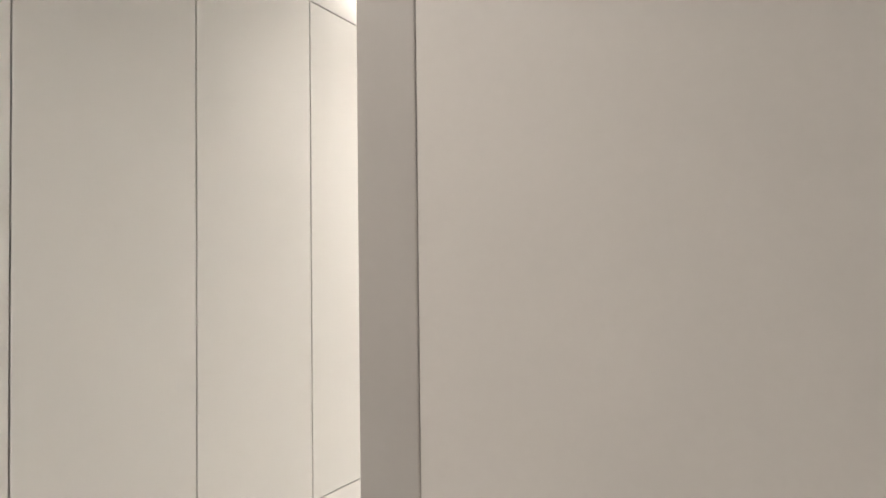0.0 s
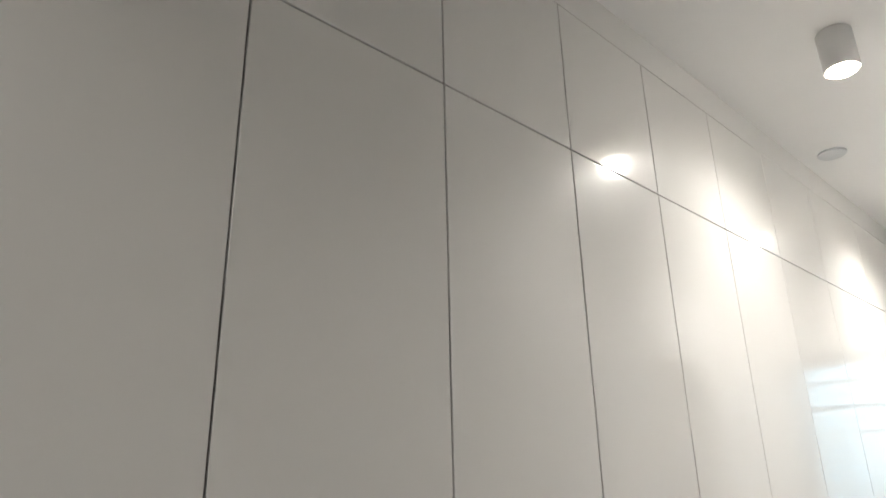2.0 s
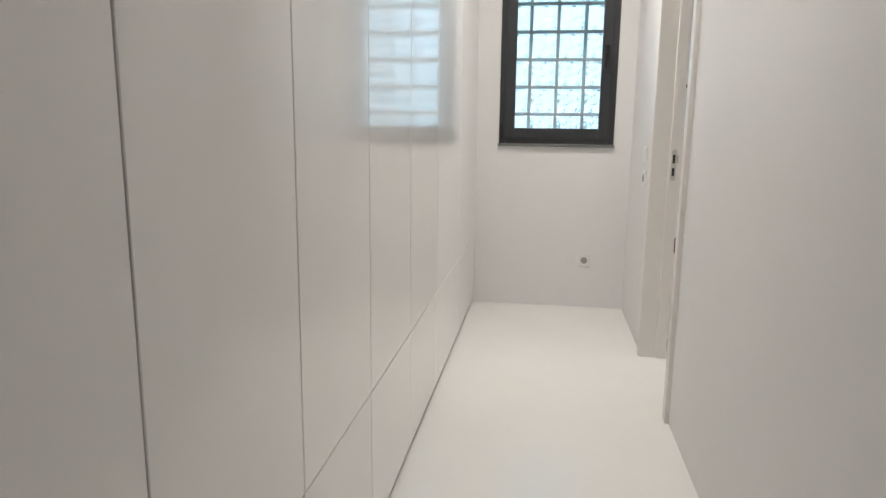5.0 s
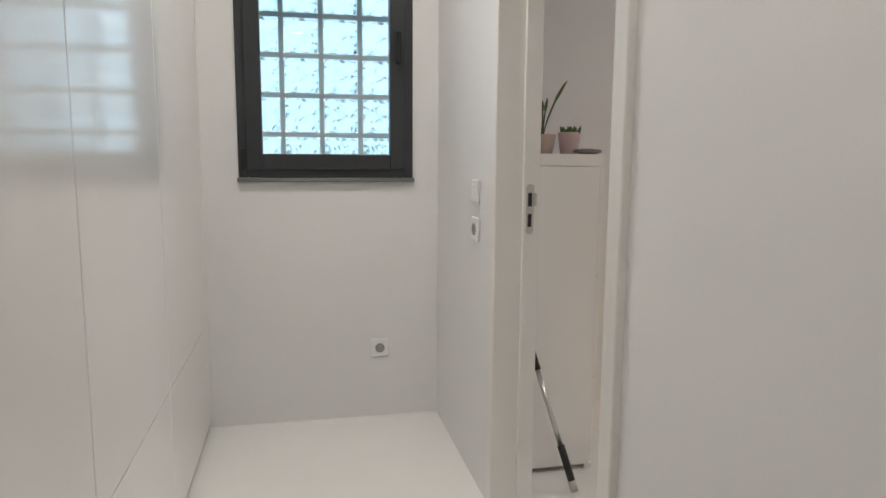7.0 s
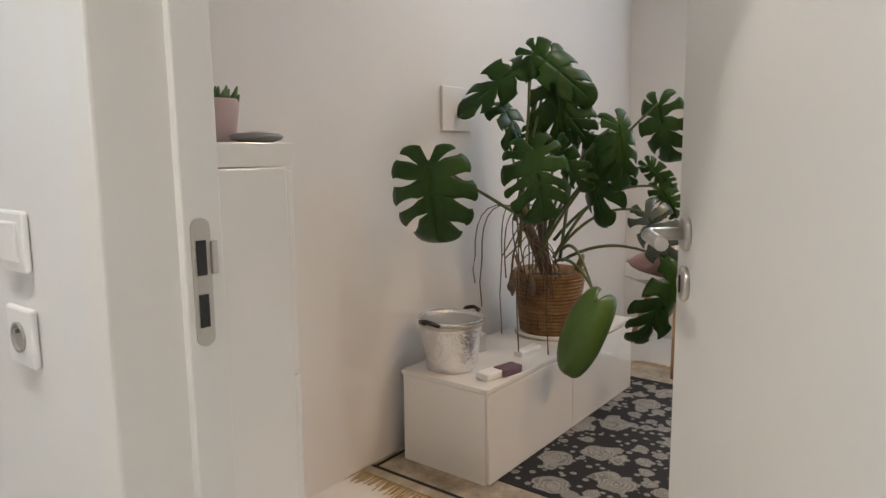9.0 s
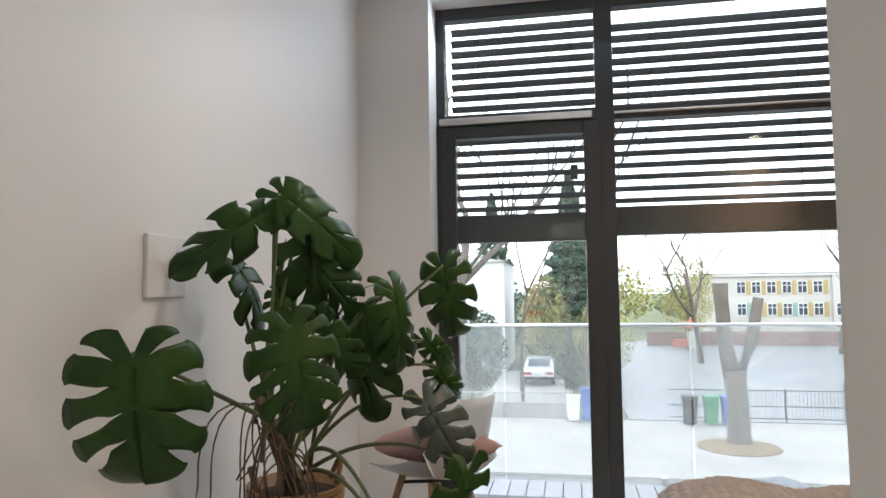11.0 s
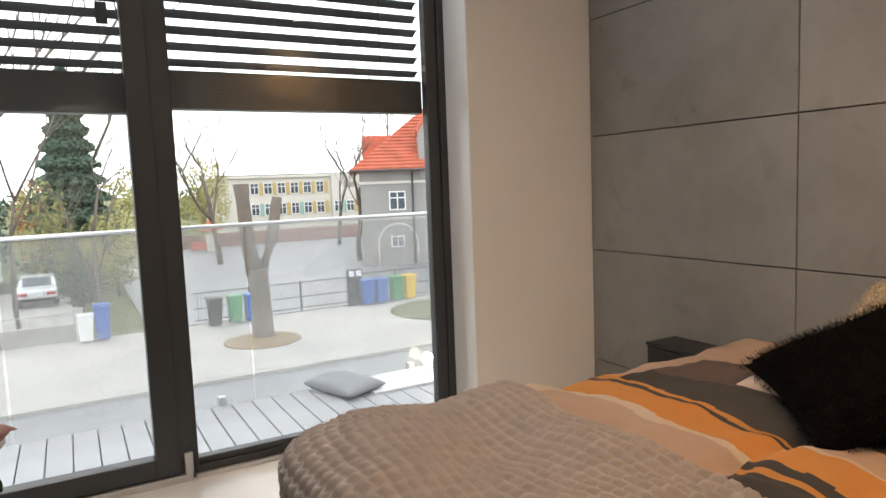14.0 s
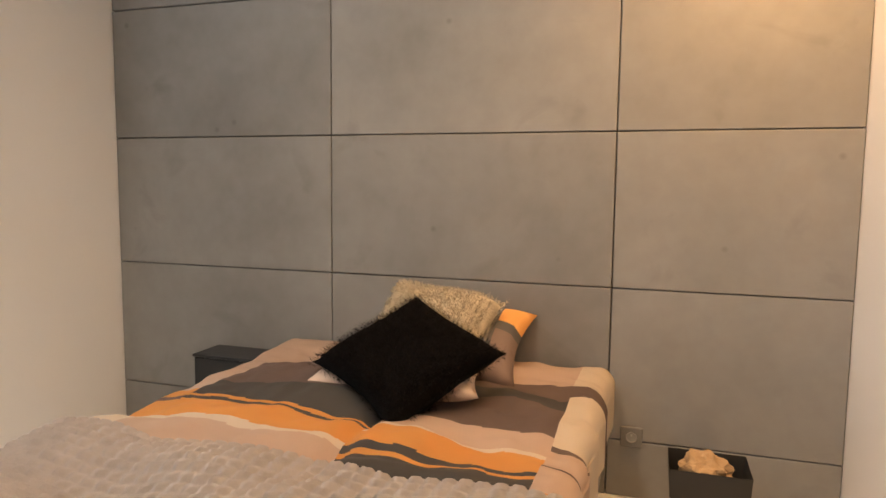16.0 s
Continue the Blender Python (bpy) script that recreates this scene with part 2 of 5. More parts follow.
def rug_mat():
    """Dark floral carpet: pale rosettes of two sizes on near-black."""
    m = bpy.data.materials.new("floral_carpet")
    m.use_nodes = True
    nt = m.node_tree
    p = nt.nodes["Principled BSDF"]
    p.inputs["Roughness"].default_value = 0.95
    tc = nt.nodes.new("ShaderNodeTexCoord")
    last = None
    for sc, cut, rings in ((6.0, 0.46, 75.0), (12.0, 0.43, 60.0), (25.0, 0.36, 40.0)):
        v = nt.nodes.new("ShaderNodeTexVoronoi")
        v.inputs["Scale"].default_value = sc
        v.inputs["Randomness"].default_value = 0.75
        nz = nt.nodes.new("ShaderNodeTexNoise")
        nz.inputs["Scale"].default_value = 22
        nt.links.new(tc.outputs["Object"], nz.inputs["Vector"])
        nt.links.new(tc.outputs["Object"], v.inputs["Vector"])
        a = nt.nodes.new("ShaderNodeMath")
        a.operation = "MULTIPLY_ADD"
        a.inputs[1].default_value = 0.35
        nt.links.new(nz.outputs[0], a.inputs[0])
        nt.links.new(v.outputs["Distance"], a.inputs[2])
        r = nt.nodes.new("ShaderNodeMath")
        r.operation = "SINE"
        mu = nt.nodes.new("ShaderNodeMath")
        mu.operation = "MULTIPLY"
        mu.inputs[1].default_value = rings
        nt.links.new(a.outputs[0], mu.inputs[0])
        nt.links.new(mu.outputs[0], r.inputs[0])
        sh = nt.nodes.new("ShaderNodeMath")
        sh.operation = "MULTIPLY_ADD"
        sh.inputs[1].default_value, sh.inputs[2].default_value = 0.25, 0.7
        nt.links.new(r.outputs[0], sh.inputs[0])
        lt = nt.nodes.new("ShaderNodeMath")
        lt.operation = "LESS_THAN"
        lt.inputs[1].default_value = cut + 0.12
        nt.links.new(a.outputs[0], lt.inputs[0])
        q = nt.nodes.new("ShaderNodeMath")
        q.operation = "MULTIPLY"
        nt.links.new(sh.outputs[0], q.inputs[0])
        nt.links.new(lt.outputs[0], q.inputs[1])
        if last is None:
            last = q
        else:
            mx = nt.nodes.new("ShaderNodeMath")
            mx.operation = "MAXIMUM"
            nt.links.new(last.outputs[0], mx.inputs[0])
            nt.links.new(q.outputs[0], mx.inputs[1])
            last = mx
    ramp = nt.nodes.new("ShaderNodeValToRGB")
    ramp.color_ramp.elements[0].color = (0.012, 0.012, 0.014, 1)
    ramp.color_ramp.elements[1].color = (0.3, 0.29, 0.27, 1)
    nt.links.new(last.outputs[0], ramp.inputs[0])
    nt.links.new(ramp.outputs[0], p.inputs["Base Color"])
    return m


RUG = rug_mat()
RUGB = mat("carpet_border", (0.33, 0.29, 0.23), 0.95, var=0.45, scale=11, fine=60, bump=0.2)
FRINGE = mat("ochre_fringe", (0.36, 0.25, 0.1), 0.95, var=0.3, scale=30)

# ---- mesh helpers ----


def part(name, bm, material, parent=None, label=""):
    me = bpy.data.meshes.new(name)
    bm.to_mesh(me)
    bm.free()
    me.materials.append(material)
    ob = new(name, me)
    if parent is not None:
        ob.parent = parent
    if label:
        ob["label"] = label
    return ob


def thing(name, at, label, category, group="", kind=""):
    ob = new(name)
    ob.location = at
    ob.empty_display_size = 0.05
    return tagged(ob, label, category, group, kind)


def bx(x0, x1, y0, y1, z0, z1, bevel=0.0, seg=2, bm=None):
    b = bm or bmesh.new()
    g = bmesh.ops.create_cube(b, size=1)
    for v in g["verts"]:
        v.co = Vector(((x0 + x1) / 2 + v.co.x * (x1 - x0), (y0 + y1) / 2 + v.co.y * (y1 - y0), (z0 + z1) / 2 + v.co.z * (z1 - z0)))
    if bevel:
        es = list({e for v in g["verts"] for e in v.link_edges})
        bmesh.ops.bevel(b, geom=es, offset=bevel, segments=seg, affect="EDGES", profile=0.5)
    return b


def wallbox(name, dims, material, label, **kw):
    ob = part(name, bx(*dims, **kw), material)
    return tagged(ob, label, name.split("_")[0], kind="structure")


def lathe(profile, seg=32, at=(0, 0, 0), bm=None):
    """profile: (radius, z) pairs from the bottom up."""
    b = bm or bmesh.new()
    rings = []
    for r, z in profile:
        rings.append([b.verts.new((at[0] + r * math.cos(2 * math.pi * i / seg), at[1] + r * math.sin(2 * math.pi * i / seg), at[2] + z)) for i in range(seg)])
    for a, c in zip(rings, rings[1:]):
        for i in range(seg):
            f = b.faces.new((a[i], a[(i + 1) % seg], c[(i + 1) % seg], c[i]))
            f.smooth = True
    b.faces.new(rings[0][::-1])
    b.faces.new(rings[-1])
    return b


def tube(points, radii, seg=8, bm=None):
    """A tapering tube along points."""
    b = bm or bmesh.new()
    pts = [Vector(p) for p in points]
    rings = []
    for i, p in enumerate(pts):
        d = (pts[min(i + 1, len(pts) - 1)] - pts[max(i - 1, 0)]).normalized()
        s = d.orthogonal().normalized() if abs(d.z) > 0.95 else d.cross(Vector((0, 0, 1))).normalized()
        u = s.cross(d)
        r = radii[i] if isinstance(radii, (list, tuple)) else radii
        rings.append([b.verts.new(p + r * (s * math.cos(2 * math.pi * k / seg) + u * math.sin(2 * math.pi * k / seg))) for k in range(seg)])
    for a, c in zip(rings, rings[1:]):
        for k in range(seg):
            b.faces.new((a[k], a[(k + 1) % seg], c[(k + 1) % seg], c[k])).smooth = True
    b.faces.new(rings[0][::-1])
    b.faces.new(rings[-1])
    return b


def bez(a, b, c, n=8):
    a, b, c = Vector(a), Vector(b), Vector(c)
    return [a * (1 - t) ** 2 + b * 2 * t * (1 - t) + c * t * t for t in [i / n for i in range(n + 1)]]


# ---- structure ----
CZ = 2.97
wallbox("floor", (-1.3, 4.45, -6.0, 2.9, -0.2, 0.0), FLOOR, "glossy white poured resin floor")
wallbox("ceiling_corridor", (-1.3, 4.75, -6.0, 3.1, CZ, CZ + 0.2), CEIL, "plain white painted ceiling")
wallbox("wall_cabinet_back", (-1.3, -1.18, -6.0, 2.6, 0, CZ), WALL, "white painted wall behind the wardrobes")
wallbox("wall_lobby_south", (-1.18, 2.9, -6.0, -5.85, 0, CZ), WALL, "white painted lobby wall")
wallbox("wall_lobby_east", (2.9, 3.0, -6.0, -2.45, 0, CZ), WALL, "white painted lobby wall")
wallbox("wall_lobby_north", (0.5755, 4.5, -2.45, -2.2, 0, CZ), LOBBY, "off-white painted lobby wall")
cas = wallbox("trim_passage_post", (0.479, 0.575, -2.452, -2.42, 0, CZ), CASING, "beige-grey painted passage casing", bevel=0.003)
# right corridor wall with the bedroom doorway
DY0, DY1, DH = 0.762, 1.526, 2.04
wallbox("wall_corridor_south", (0.465, 0.57, -1.6, 0.72, 0, CZ), WALL, "white painted corridor wall")
wallbox("wall_corridor_entry", (0.481, 0.575, -2.42, -1.6, 0, CZ), WALL, "white painted corridor wall by the lobby")
wallbox("wall_corridor_north", (0.465, 0.575, 1.555, 2.49, 0, CZ), WALL, "white painted corridor wall")
wallbox("wall_corridor_head", (0.465, 0.575, 0.72, 1.555, DH + 0.05, CZ), WALL, "white painted wall over the doorway")
fr = thing("door_frame_1", (0.52, 1.1, 0), "white painted door frame in the corridor wall", "door frame", kind="structure")


def child(name, bm, m, parent, label=""):
    """A part whose mesh is given in world coordinates."""
    ob = part(name, bm, m, parent, label)
    ob.matrix_parent_inverse = Matrix.Translation(parent.location).inverted() if parent.parent is None else Matrix.Identity(4)
    return ob


child("jamb", bx(0.447, 0.59, 0.706, DY0, 0, DH, 0.004), FRAMEW, fr)
child("jamb", bx(0.447, 0.59, DY1, 1.575, 0, DH, 0.004), FRAMEW, fr)
child("rebate", bx(0.535, 0.587, DY1 - 0.012, DY1 + 0.002, 0, DH, 0.002), FRAMEW, fr)
child("head", bx(0.447, 0.59, 0.706, 1.575, DH, DH + 0.07, 0.004), FRAMEW, fr)
# strike plate
sp = bmesh.new()
prof = []
for k in range(24):
    a = 2 * math.pi * k / 24
    prof.append((0.556 + 0.0125 * math.cos(a), 1.011 + math.copysign(0.077, math.sin(a)) * 0.86 + 0.0115 * math.sin(a)))
vs = [sp.verts.new((x, DY1 - 0.0145, z)) for x, z in prof]
f = sp.faces.new(vs)
r = bmesh.ops.extrude_face_region(sp, geom=[f])
bmesh.ops.translate(sp, vec=(0, 0.003, 0), verts=[v for v in r["geom"] if isinstance(v, bmesh.types.BMVert)])
child("strike_plate", sp, STEEL, fr, "brushed steel strike plate")
child("latch_hole", bx(0.549, 0.561, DY1 - 0.0165, DY1 - 0.013, 1.02, 1.062), BLACK, fr, "dark latch hole")
child("bolt_hole", bx(0.549, 0.561, DY1 - 0.0165, DY1 - 0.013, 0.957, 0.997), BLACK, fr, "dark bolt hole")
child("lip", bx(0.567, 0.577, DY1 - 0.018, DY1 - 0.012, 1.02, 1.06, 0.002), STEEL, fr)

# end wall with the glass-block window
EY = 2.475
WX0, WX1, WZ0, WZ1 = -0.382, 0.35, 1.08, 2.18
wallbox("wall_end_below", (-1.18, 0.575, EY, 3.05, 0, WZ0), WALL, "white painted end wall under the window")
wallbox("wall_end_above", (-1.18, 0.575, EY, 3.05, WZ1, CZ), WALL, "white painted end wall over the window")
wallbox("wall_end_left", (-1.18, WX0, EY, 3.05, WZ0, WZ1), WALL, "white painted end wall")
wallbox("wall_end_right", (WX1, 0.575, EY, 3.05, WZ0, WZ1), WALL, "white painted end wall")
w1 = thing("window_1", (0, EY, WZ0), "anthracite framed tilt window before wavy glass blocks", "window", kind="structure")
FY0, FY1 = EY - 0.012, EY + 0.06
FW = 0.075
child("sill", bx(WX0 - 0.006, WX1 + 0.006, EY - 0.025, EY + 0.06, WZ0 - 0.018, WZ0, 0.003), mat("grey_sill", (0.16, 0.16, 0.155), 0.5), w1, "thin grey window sill")
for n, d in (("frame", (WX0, WX0 + 0.04, FY0, FY1, WZ0, WZ1)), ("frame", (WX1 - 0.04, WX1, FY0, FY1, WZ0, WZ1)),
             ("frame", (WX0 + 0.04, WX1 - 0.04, FY0, FY1, WZ0, WZ0 + 0.045)), ("frame", (WX0 + 0.04, WX1 - 0.04, FY0, FY1, WZ1 - 0.045, WZ1))):
    child(n, bx(*d, 0.004), ANTH, w1)
for d in ((WX0 + 0.033, WX0 + 0.1, FY0 - 0.014, FY1 - 0.03, WZ0 + 0.035, WZ1 - 0.035), (WX1 - 0.1, WX1 - 0.033, FY0 - 0.014, FY1 - 0.03, WZ0 + 0.035, WZ1 - 0.035),
          (WX0 + 0.1, WX1 - 0.1, FY0 - 0.014, FY1 - 0.03, WZ0 + 0.035, WZ0 + 0.1), (WX0 + 0.1, WX1 - 0.1, FY0 - 0.014, FY1 - 0.03, WZ1 - 0.1, WZ1 - 0.035)):
    child("sash", bx(*d, 0.006), ANTH, w1)
child("hinge", bx(WX0 + 0.012, WX0 + 0.03, FY0 - 0.02, FY0, WZ0 + 0.03, WZ0 + 0.12, 0.004), BLACK, w1)
child("handle", bx(WX1 - 0.075, WX1 - 0.055, FY0 - 0.05, FY0 - 0.014, 1.56, 1.69, 0.006), BLACK, w1, "black window handle")
gp = child("pane", bx(WX0 + 0.098, WX1 - 0.098, EY + 0.01, EY + 0.016, WZ0 + 0.098, WZ1 - 0.098), GLASS, w1)
gp.visible_shadow = False
gb = thing("glass_block_wall", (0, 2.95, WZ0), "pale wavy glass blocks set behind the window", "glass blocks", kind="structure")
first = None
BP = 0.187
for i in range(-3, 4):
    for j in range(8):
        if first is None:
            first = part("glass_block", bx(-0.081, 0.081, -0.04, 0.04, -0.081, 0.081, 0.012, 2), BLOCK, gb)
            o = first
        else:
            o = new("glass_block", first.data)
            o.parent = gb
        o.location = (-0.02 + (i - 0.5) * BP, 0.0, 1.275 - WZ0 + (j - 1.5) * BP)
        o.visible_shadow = False
mb = bmesh.new()
for i in range(-3, 4):
    bx(-0.02 + i * BP - 0.0115, -0.02 + i * BP + 0.0115, 2.93, 2.97, WZ0 - 0.2, WZ1 + 0.2, bm=mb)
for j in range(9):
    zc = 1.275 + (j - 2) * BP
    bx(-0.6, 0.6, 2.928, 2.972, zc - 0.0115, zc + 0.0115, bm=mb)
child("mortar", mb, mat("block_mortar", (0.7, 0.78, 0.8), 0.8), gb)


def outlet(at, m, face="y", n=1, sw=False, label="white wall socket"):
    """Square sockets or rocker switches on a wall, looking along -y, turned by m."""
    t = thing("wall_switch" if sw else "wall_socket", at, label, "switch" if sw else "socket")
    part("plate", bx(-0.041, 0.041, -0.011, -0.001, -0.041 - 0.0355 * (n - 1), 0.041 + 0.0355 * (n - 1), 0.004), m, t)
    for k in range(n):
        zc = 0.071 * ((n - 1) / 2 - k)
        if sw and k < 2:
            part("rocker", bx(-0.027, 0.027, -0.016, -0.01, zc - 0.027, zc + 0.027, 0.003), m, t)
        else:
            b = lathe([(0.021, 0), (0.021, 0.004), (0.017, 0.0041), (0.016, 0.001)], 24)
            bmesh.ops.rotate(b, verts=b.verts, cent=(0, 0, 0), matrix=Matrix.Rotation(radians(90), 3, "X"))
            bmesh.ops.translate(b, verts=b.verts, vec=(0, -0.0105, zc))
            # shade inside the well is given as a grey colour
            part("socket_well", b, mat("socket_shadow", (0.33, 0.32, 0.3), 0.5), t)
            part("earth_pin", bx(-0.003, 0.003, -0.017, -0.01, zc + 0.006, zc + 0.012, 0.001), STEEL, t)
    return t


outlet((0.202, EY, 0.321), PLASTIC, label="white square wall socket under the window")
for so in (outlet((0.465, 1.795, 1.052), PLASTIC, sw=True, label="white rocker light switch beside the doorway"),
           outlet((0.465, 1.795, 0.922), PLASTIC, label="white wall socket under the light switch")):
    so.rotation_euler = (0, 0, radians(-90))

# ---- wardrobes ----
edges = [-4.975, -4.45, -3.925, -3.4, -2.875, -2.35, -1.825, -1.30, -0.794, -0.27, 0.28, 0.87, 1.62, 2.37]
FX = -0.53
for i, (a, b) in enumerate(zip(edges, edges[1:])):
    t = thing("wardrobe", (-0.85, (a + b) / 2, 0), "glossy white built-in wardrobe unit with handleless doors", "wardrobe", "wardrobes along the corridor")
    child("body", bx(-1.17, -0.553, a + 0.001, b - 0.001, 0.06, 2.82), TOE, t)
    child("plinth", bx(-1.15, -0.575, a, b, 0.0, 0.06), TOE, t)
    g = 0.0022
    child("drawer", bx(-0.551, FX, a + g, b - g, 0.03, 0.465 - g, 0.0015, 1), LACQUER, t)
    child("door", bx(-0.551, FX, a + g, b - g, 0.465 + g, 2.283 - g, 0.0015, 1), LACQUER, t)
    child("upper_door", bx(-0.551, FX, a + g, b - g, 2.283 + g, 2.82 - g, 0.0015, 1), LACQUER, t)
    if abs(a + 0.794) < 0.01:
        child("grip", bx(-0.54, FX + 0.004, a + 0.002, a + 0.012, 0.27, 0.45, 0.002), TOE, t, "dark recessed grip strip")
wallbox("trim_wardrobe_top", (-1.17, FX - 0.002, -5.85, 2.475, 2.822, CZ), LACQUER, "white filler panel over the wardrobes")
wallbox("trim_wardrobe_end", (-1.17, FX - 0.001, 2.372, 2.475, 0.03, 2.82), LACQUER, "white filler panel beside the wardrobes")


def downlight(x, y, label):
    t = thing("ceiling_downlight", (x, y, CZ), label, "ceiling lamp", "surface downlights")
    part("housing", lathe([(0.058, -0.165), (0.062, -0.17), (0.064, -0.168), (0.064, -0.004), (0.06, 0.0)], 32), PLASTIC, t)
    part("lit_disc", lathe([(0.05, -0.174), (0.052, -0.171)], 32), LED, t, "glowing lamp face")
    return t


downlight(-0.02, -0.2, "white cylindrical downlight, lit, on the corridor ceiling")
downlight(-0.02, 1.45, "white cylindrical downlight, lit, on the corridor ceiling")
# housing for the added lobby fill light
downlight(-0.1, -3.9, "added white cylindrical downlight, lit, on the unseen lobby ceiling")
# bedroom fixtures made up to hold the two fill lights
downlight(2.5, 0.2, "added white cylindrical downlight, lit, out of view over the bed")
downlight(2.6, 1.4, "added white cylindrical downlight, lit, out of view over the carpet")
t = thing("ceiling_ring", (-0.38, 0.9, CZ), "thin grey ring fitting on the white ceiling", "ceiling fitting")
part("ring", lathe([(0.06, -0.012), (0.065, -0.014), (0.07, -0.01), (0.07, -0.001)], 32), ALU, t)

# ---- door leaf ----
HX, HY = 0.592, 0.79
LA = math.degrees(math.atan2(1.122 - HY, 1.15 - HX))
d1 = thing("door_1", (HX, HY, 0), "white door leaf standing open into the bedroom", "door")
d1.rotation_euler = (0, 0, radians(LA))
LL = 0.672
part("leaf", bx(0.0, LL, -0.02, 0.02, 0.008, 2.03, 0.003), FRAMEW, d1)
part("lock_face", bx(LL - 0.001, LL + 0.0015, -0.009, 0.009, 0.9, 1.12, 0.0005), STEEL, d1, "steel lock face")
for side in (1, -1):
    hz = 1.04
    c = lathe([(0.026, 0), (0.026, 0.006), (0.022, 0.009)], 28)
    bmesh.ops.rotate(c, verts=c.verts, cent=(0, 0, 0), matrix=Matrix.Rotation(radians(-90 * side), 3, "X"))
    bmesh.ops.translate(c, verts=c.verts, vec=(LL - 0.06, 0.02 * side, hz))
    ros = part("rosette", c, STEEL, d1, "brushed steel rosette")
    yo = 0.02 * side
    lev = tube([(LL - 0.06, yo, hz), (LL - 0.06, yo + 0.045 * side, hz), (LL - 0.064, yo + 0.056 * side, hz), (LL - 0.078, yo + 0.061 * side, hz), (LL - 0.115, yo + 0.061 * side, hz), (LL - 0.175, yo + 0.06 * side, hz - 0.001)], 0.0095, 12)
    part("lever", lev, STEEL, d1, "brushed steel lever handle")
    c = lathe([(0.026, 0), (0.026, 0.006), (0.022, 0.009)], 28)
    bmesh.ops.rotate(c, verts=c.verts, cent=(0, 0, 0), matrix=Matrix.Rotation(radians(-90 * side), 3, "X"))
    bmesh.ops.translate(c, verts=c.verts, vec=(LL - 0.06, 0.02 * side, hz - 0.075))
    part("key_rosette", c, STEEL, d1, "brushed steel key rosette")
    part("keyhole", bx(LL - 0.063, LL - 0.057, yo + (0.0085 if side > 0 else -0.0105), yo + (0.0105 if side > 0 else -0.0085), hz - 0.088, hz - 0.062), BLACK, d1)

# ---- bedroom shell ----
NY, SY, EX = 2.49, -0.97, 4.205
wallbox("wall_north", (0.575, 4.6, NY, 2.9, 0, CZ), WALL, "white painted bedroom wall behind the plant")
wallbox("wall_west_return", (0.575, 1.02, SY - 0.1, 0.45, 0, CZ), WALL, "white painted bedroom wall")
WY0, WY1, WT = -0.26, 2.10, 2.93
wallbox("wall_east_pier_south", (EX, 4.55, SY - 0.1, WY0 + 0.04, 0, CZ), WALL, "white painted pier beside the window")
wallbox("wall_east_pier_north", (EX, 4.55, WY1 - 0.02, NY, 0, CZ), WALL, "white painted pier beside the window")
wallbox("wall_east_head", (EX, 4.55, WY0 + 0.04, WY1 - 0.02, WT, CZ), WALL, "white strip of wall over the window")
wallbox("wall_behind_concrete", (0.575, 4.55, SY - 0.25, SY - 0.045, 0, CZ), JOINT, "dark backing behind the concrete panels")

# big window
w2 = thing("window_2", (4.42, 0.95, 0), "tall anthracite balcony window with a door sash", "window", kind="structure")
GX = 4.415


def wbar(name, y0, y1, z0, z1, x0=GX, x1=GX + 0.08, m=ANTH, bev=0.005):
    return child(name, bx(x0, x1, y0, y1, z0, z1, bev), m, w2)


wbar("frame", WY0, -0.18, 0.0, WT)
wbar("frame", 2.03, WY1, 0.0, WT)
wbar("mullion", 1.07, 1.17, 0.0, WT)
wbar("frame", -0.18, 1.07, 0.0, 0.05)
wbar("frame", 1.17, 2.03, 0.0, 0.05)
wbar("frame", -0.18, 1.07, WT - 0.07, WT)
wbar("frame", 1.17, 2.03, WT - 0.07, WT)
wbar("transom", 1.17, 2.03, 2.2, 2.29)
wbar("transom", -0.18, 1.07, 2.215, 2.29)
wbar("transom_profile", 1.19, 2.06, 2.225, 2.265, GX - 0.03, GX, ALU)
wbar("transom_profile", -0.2, 1.07, 2.24, 2.255, GX - 0.02, GX, ALU)
# fixed light beads
wbar("bead", -0.18, -0.118, 0.05, 2.215, GX + 0.012, GX + 0.07)
wbar("bead", -0.118, 1.07, 0.05, 0.075, GX + 0.012, GX + 0.07)
# door sash
wbar("sash_stile", 1.15, 1.24, 0.035, 2.215, GX - 0.018, GX + 0.06)
wbar("sash_stile", 1.966, 2.05, 0.035, 2.215, GX - 0.018, GX + 0.06)
wbar("sash_rail", 1.24, 1.966, 0.035, 0.115, GX - 0.018, GX + 0.06)
wbar("sash_rail", 1.24, 1.966, 2.145, 2.215, GX - 0.018, GX + 0.06)
wbar("threshold", 1.1, 2.06, -0.002, 0.03, GX - 0.03, GX, ALU)
wbar("threshold", -0.2, 1.09, -0.002, 0.02, GX - 0.025, GX, ALU)
wbar("corner_cover", 1.095, 1.13, 0.02, 0.12, GX - 0.02, GX - 0.0005, ALU)
wbar("handle", 1.995, 2.015, 1.0, 1.15, GX - 0.07, GX - 0.05, ALU)
wbar("handle_base", 1.99, 2.02, 1.08, 1.17, GX - 0.05, GX - 0.018, ALU)
for y0, y1, z0, z1 in ((-0.12, 1.072, 0.07, 2.22), (1.238, 1.968, 0.11, 2.15), (-0.185, 1.072, 2.285, WT - 0.06), (1.165, 2.035, 2.285, WT - 0.06)):
    o = child("pane", bx(GX + 0.03, GX + 0.042, y0, y1, z0, z1), GLASS, w2)
    o.visible_shadow = False
wallbox("trim_reveal_south", (EX + 0.004, GX, WY0 + 0.035, WY0 + 0.043, 0, WT), PLASTIC, "white plastic reveal trim of the window")

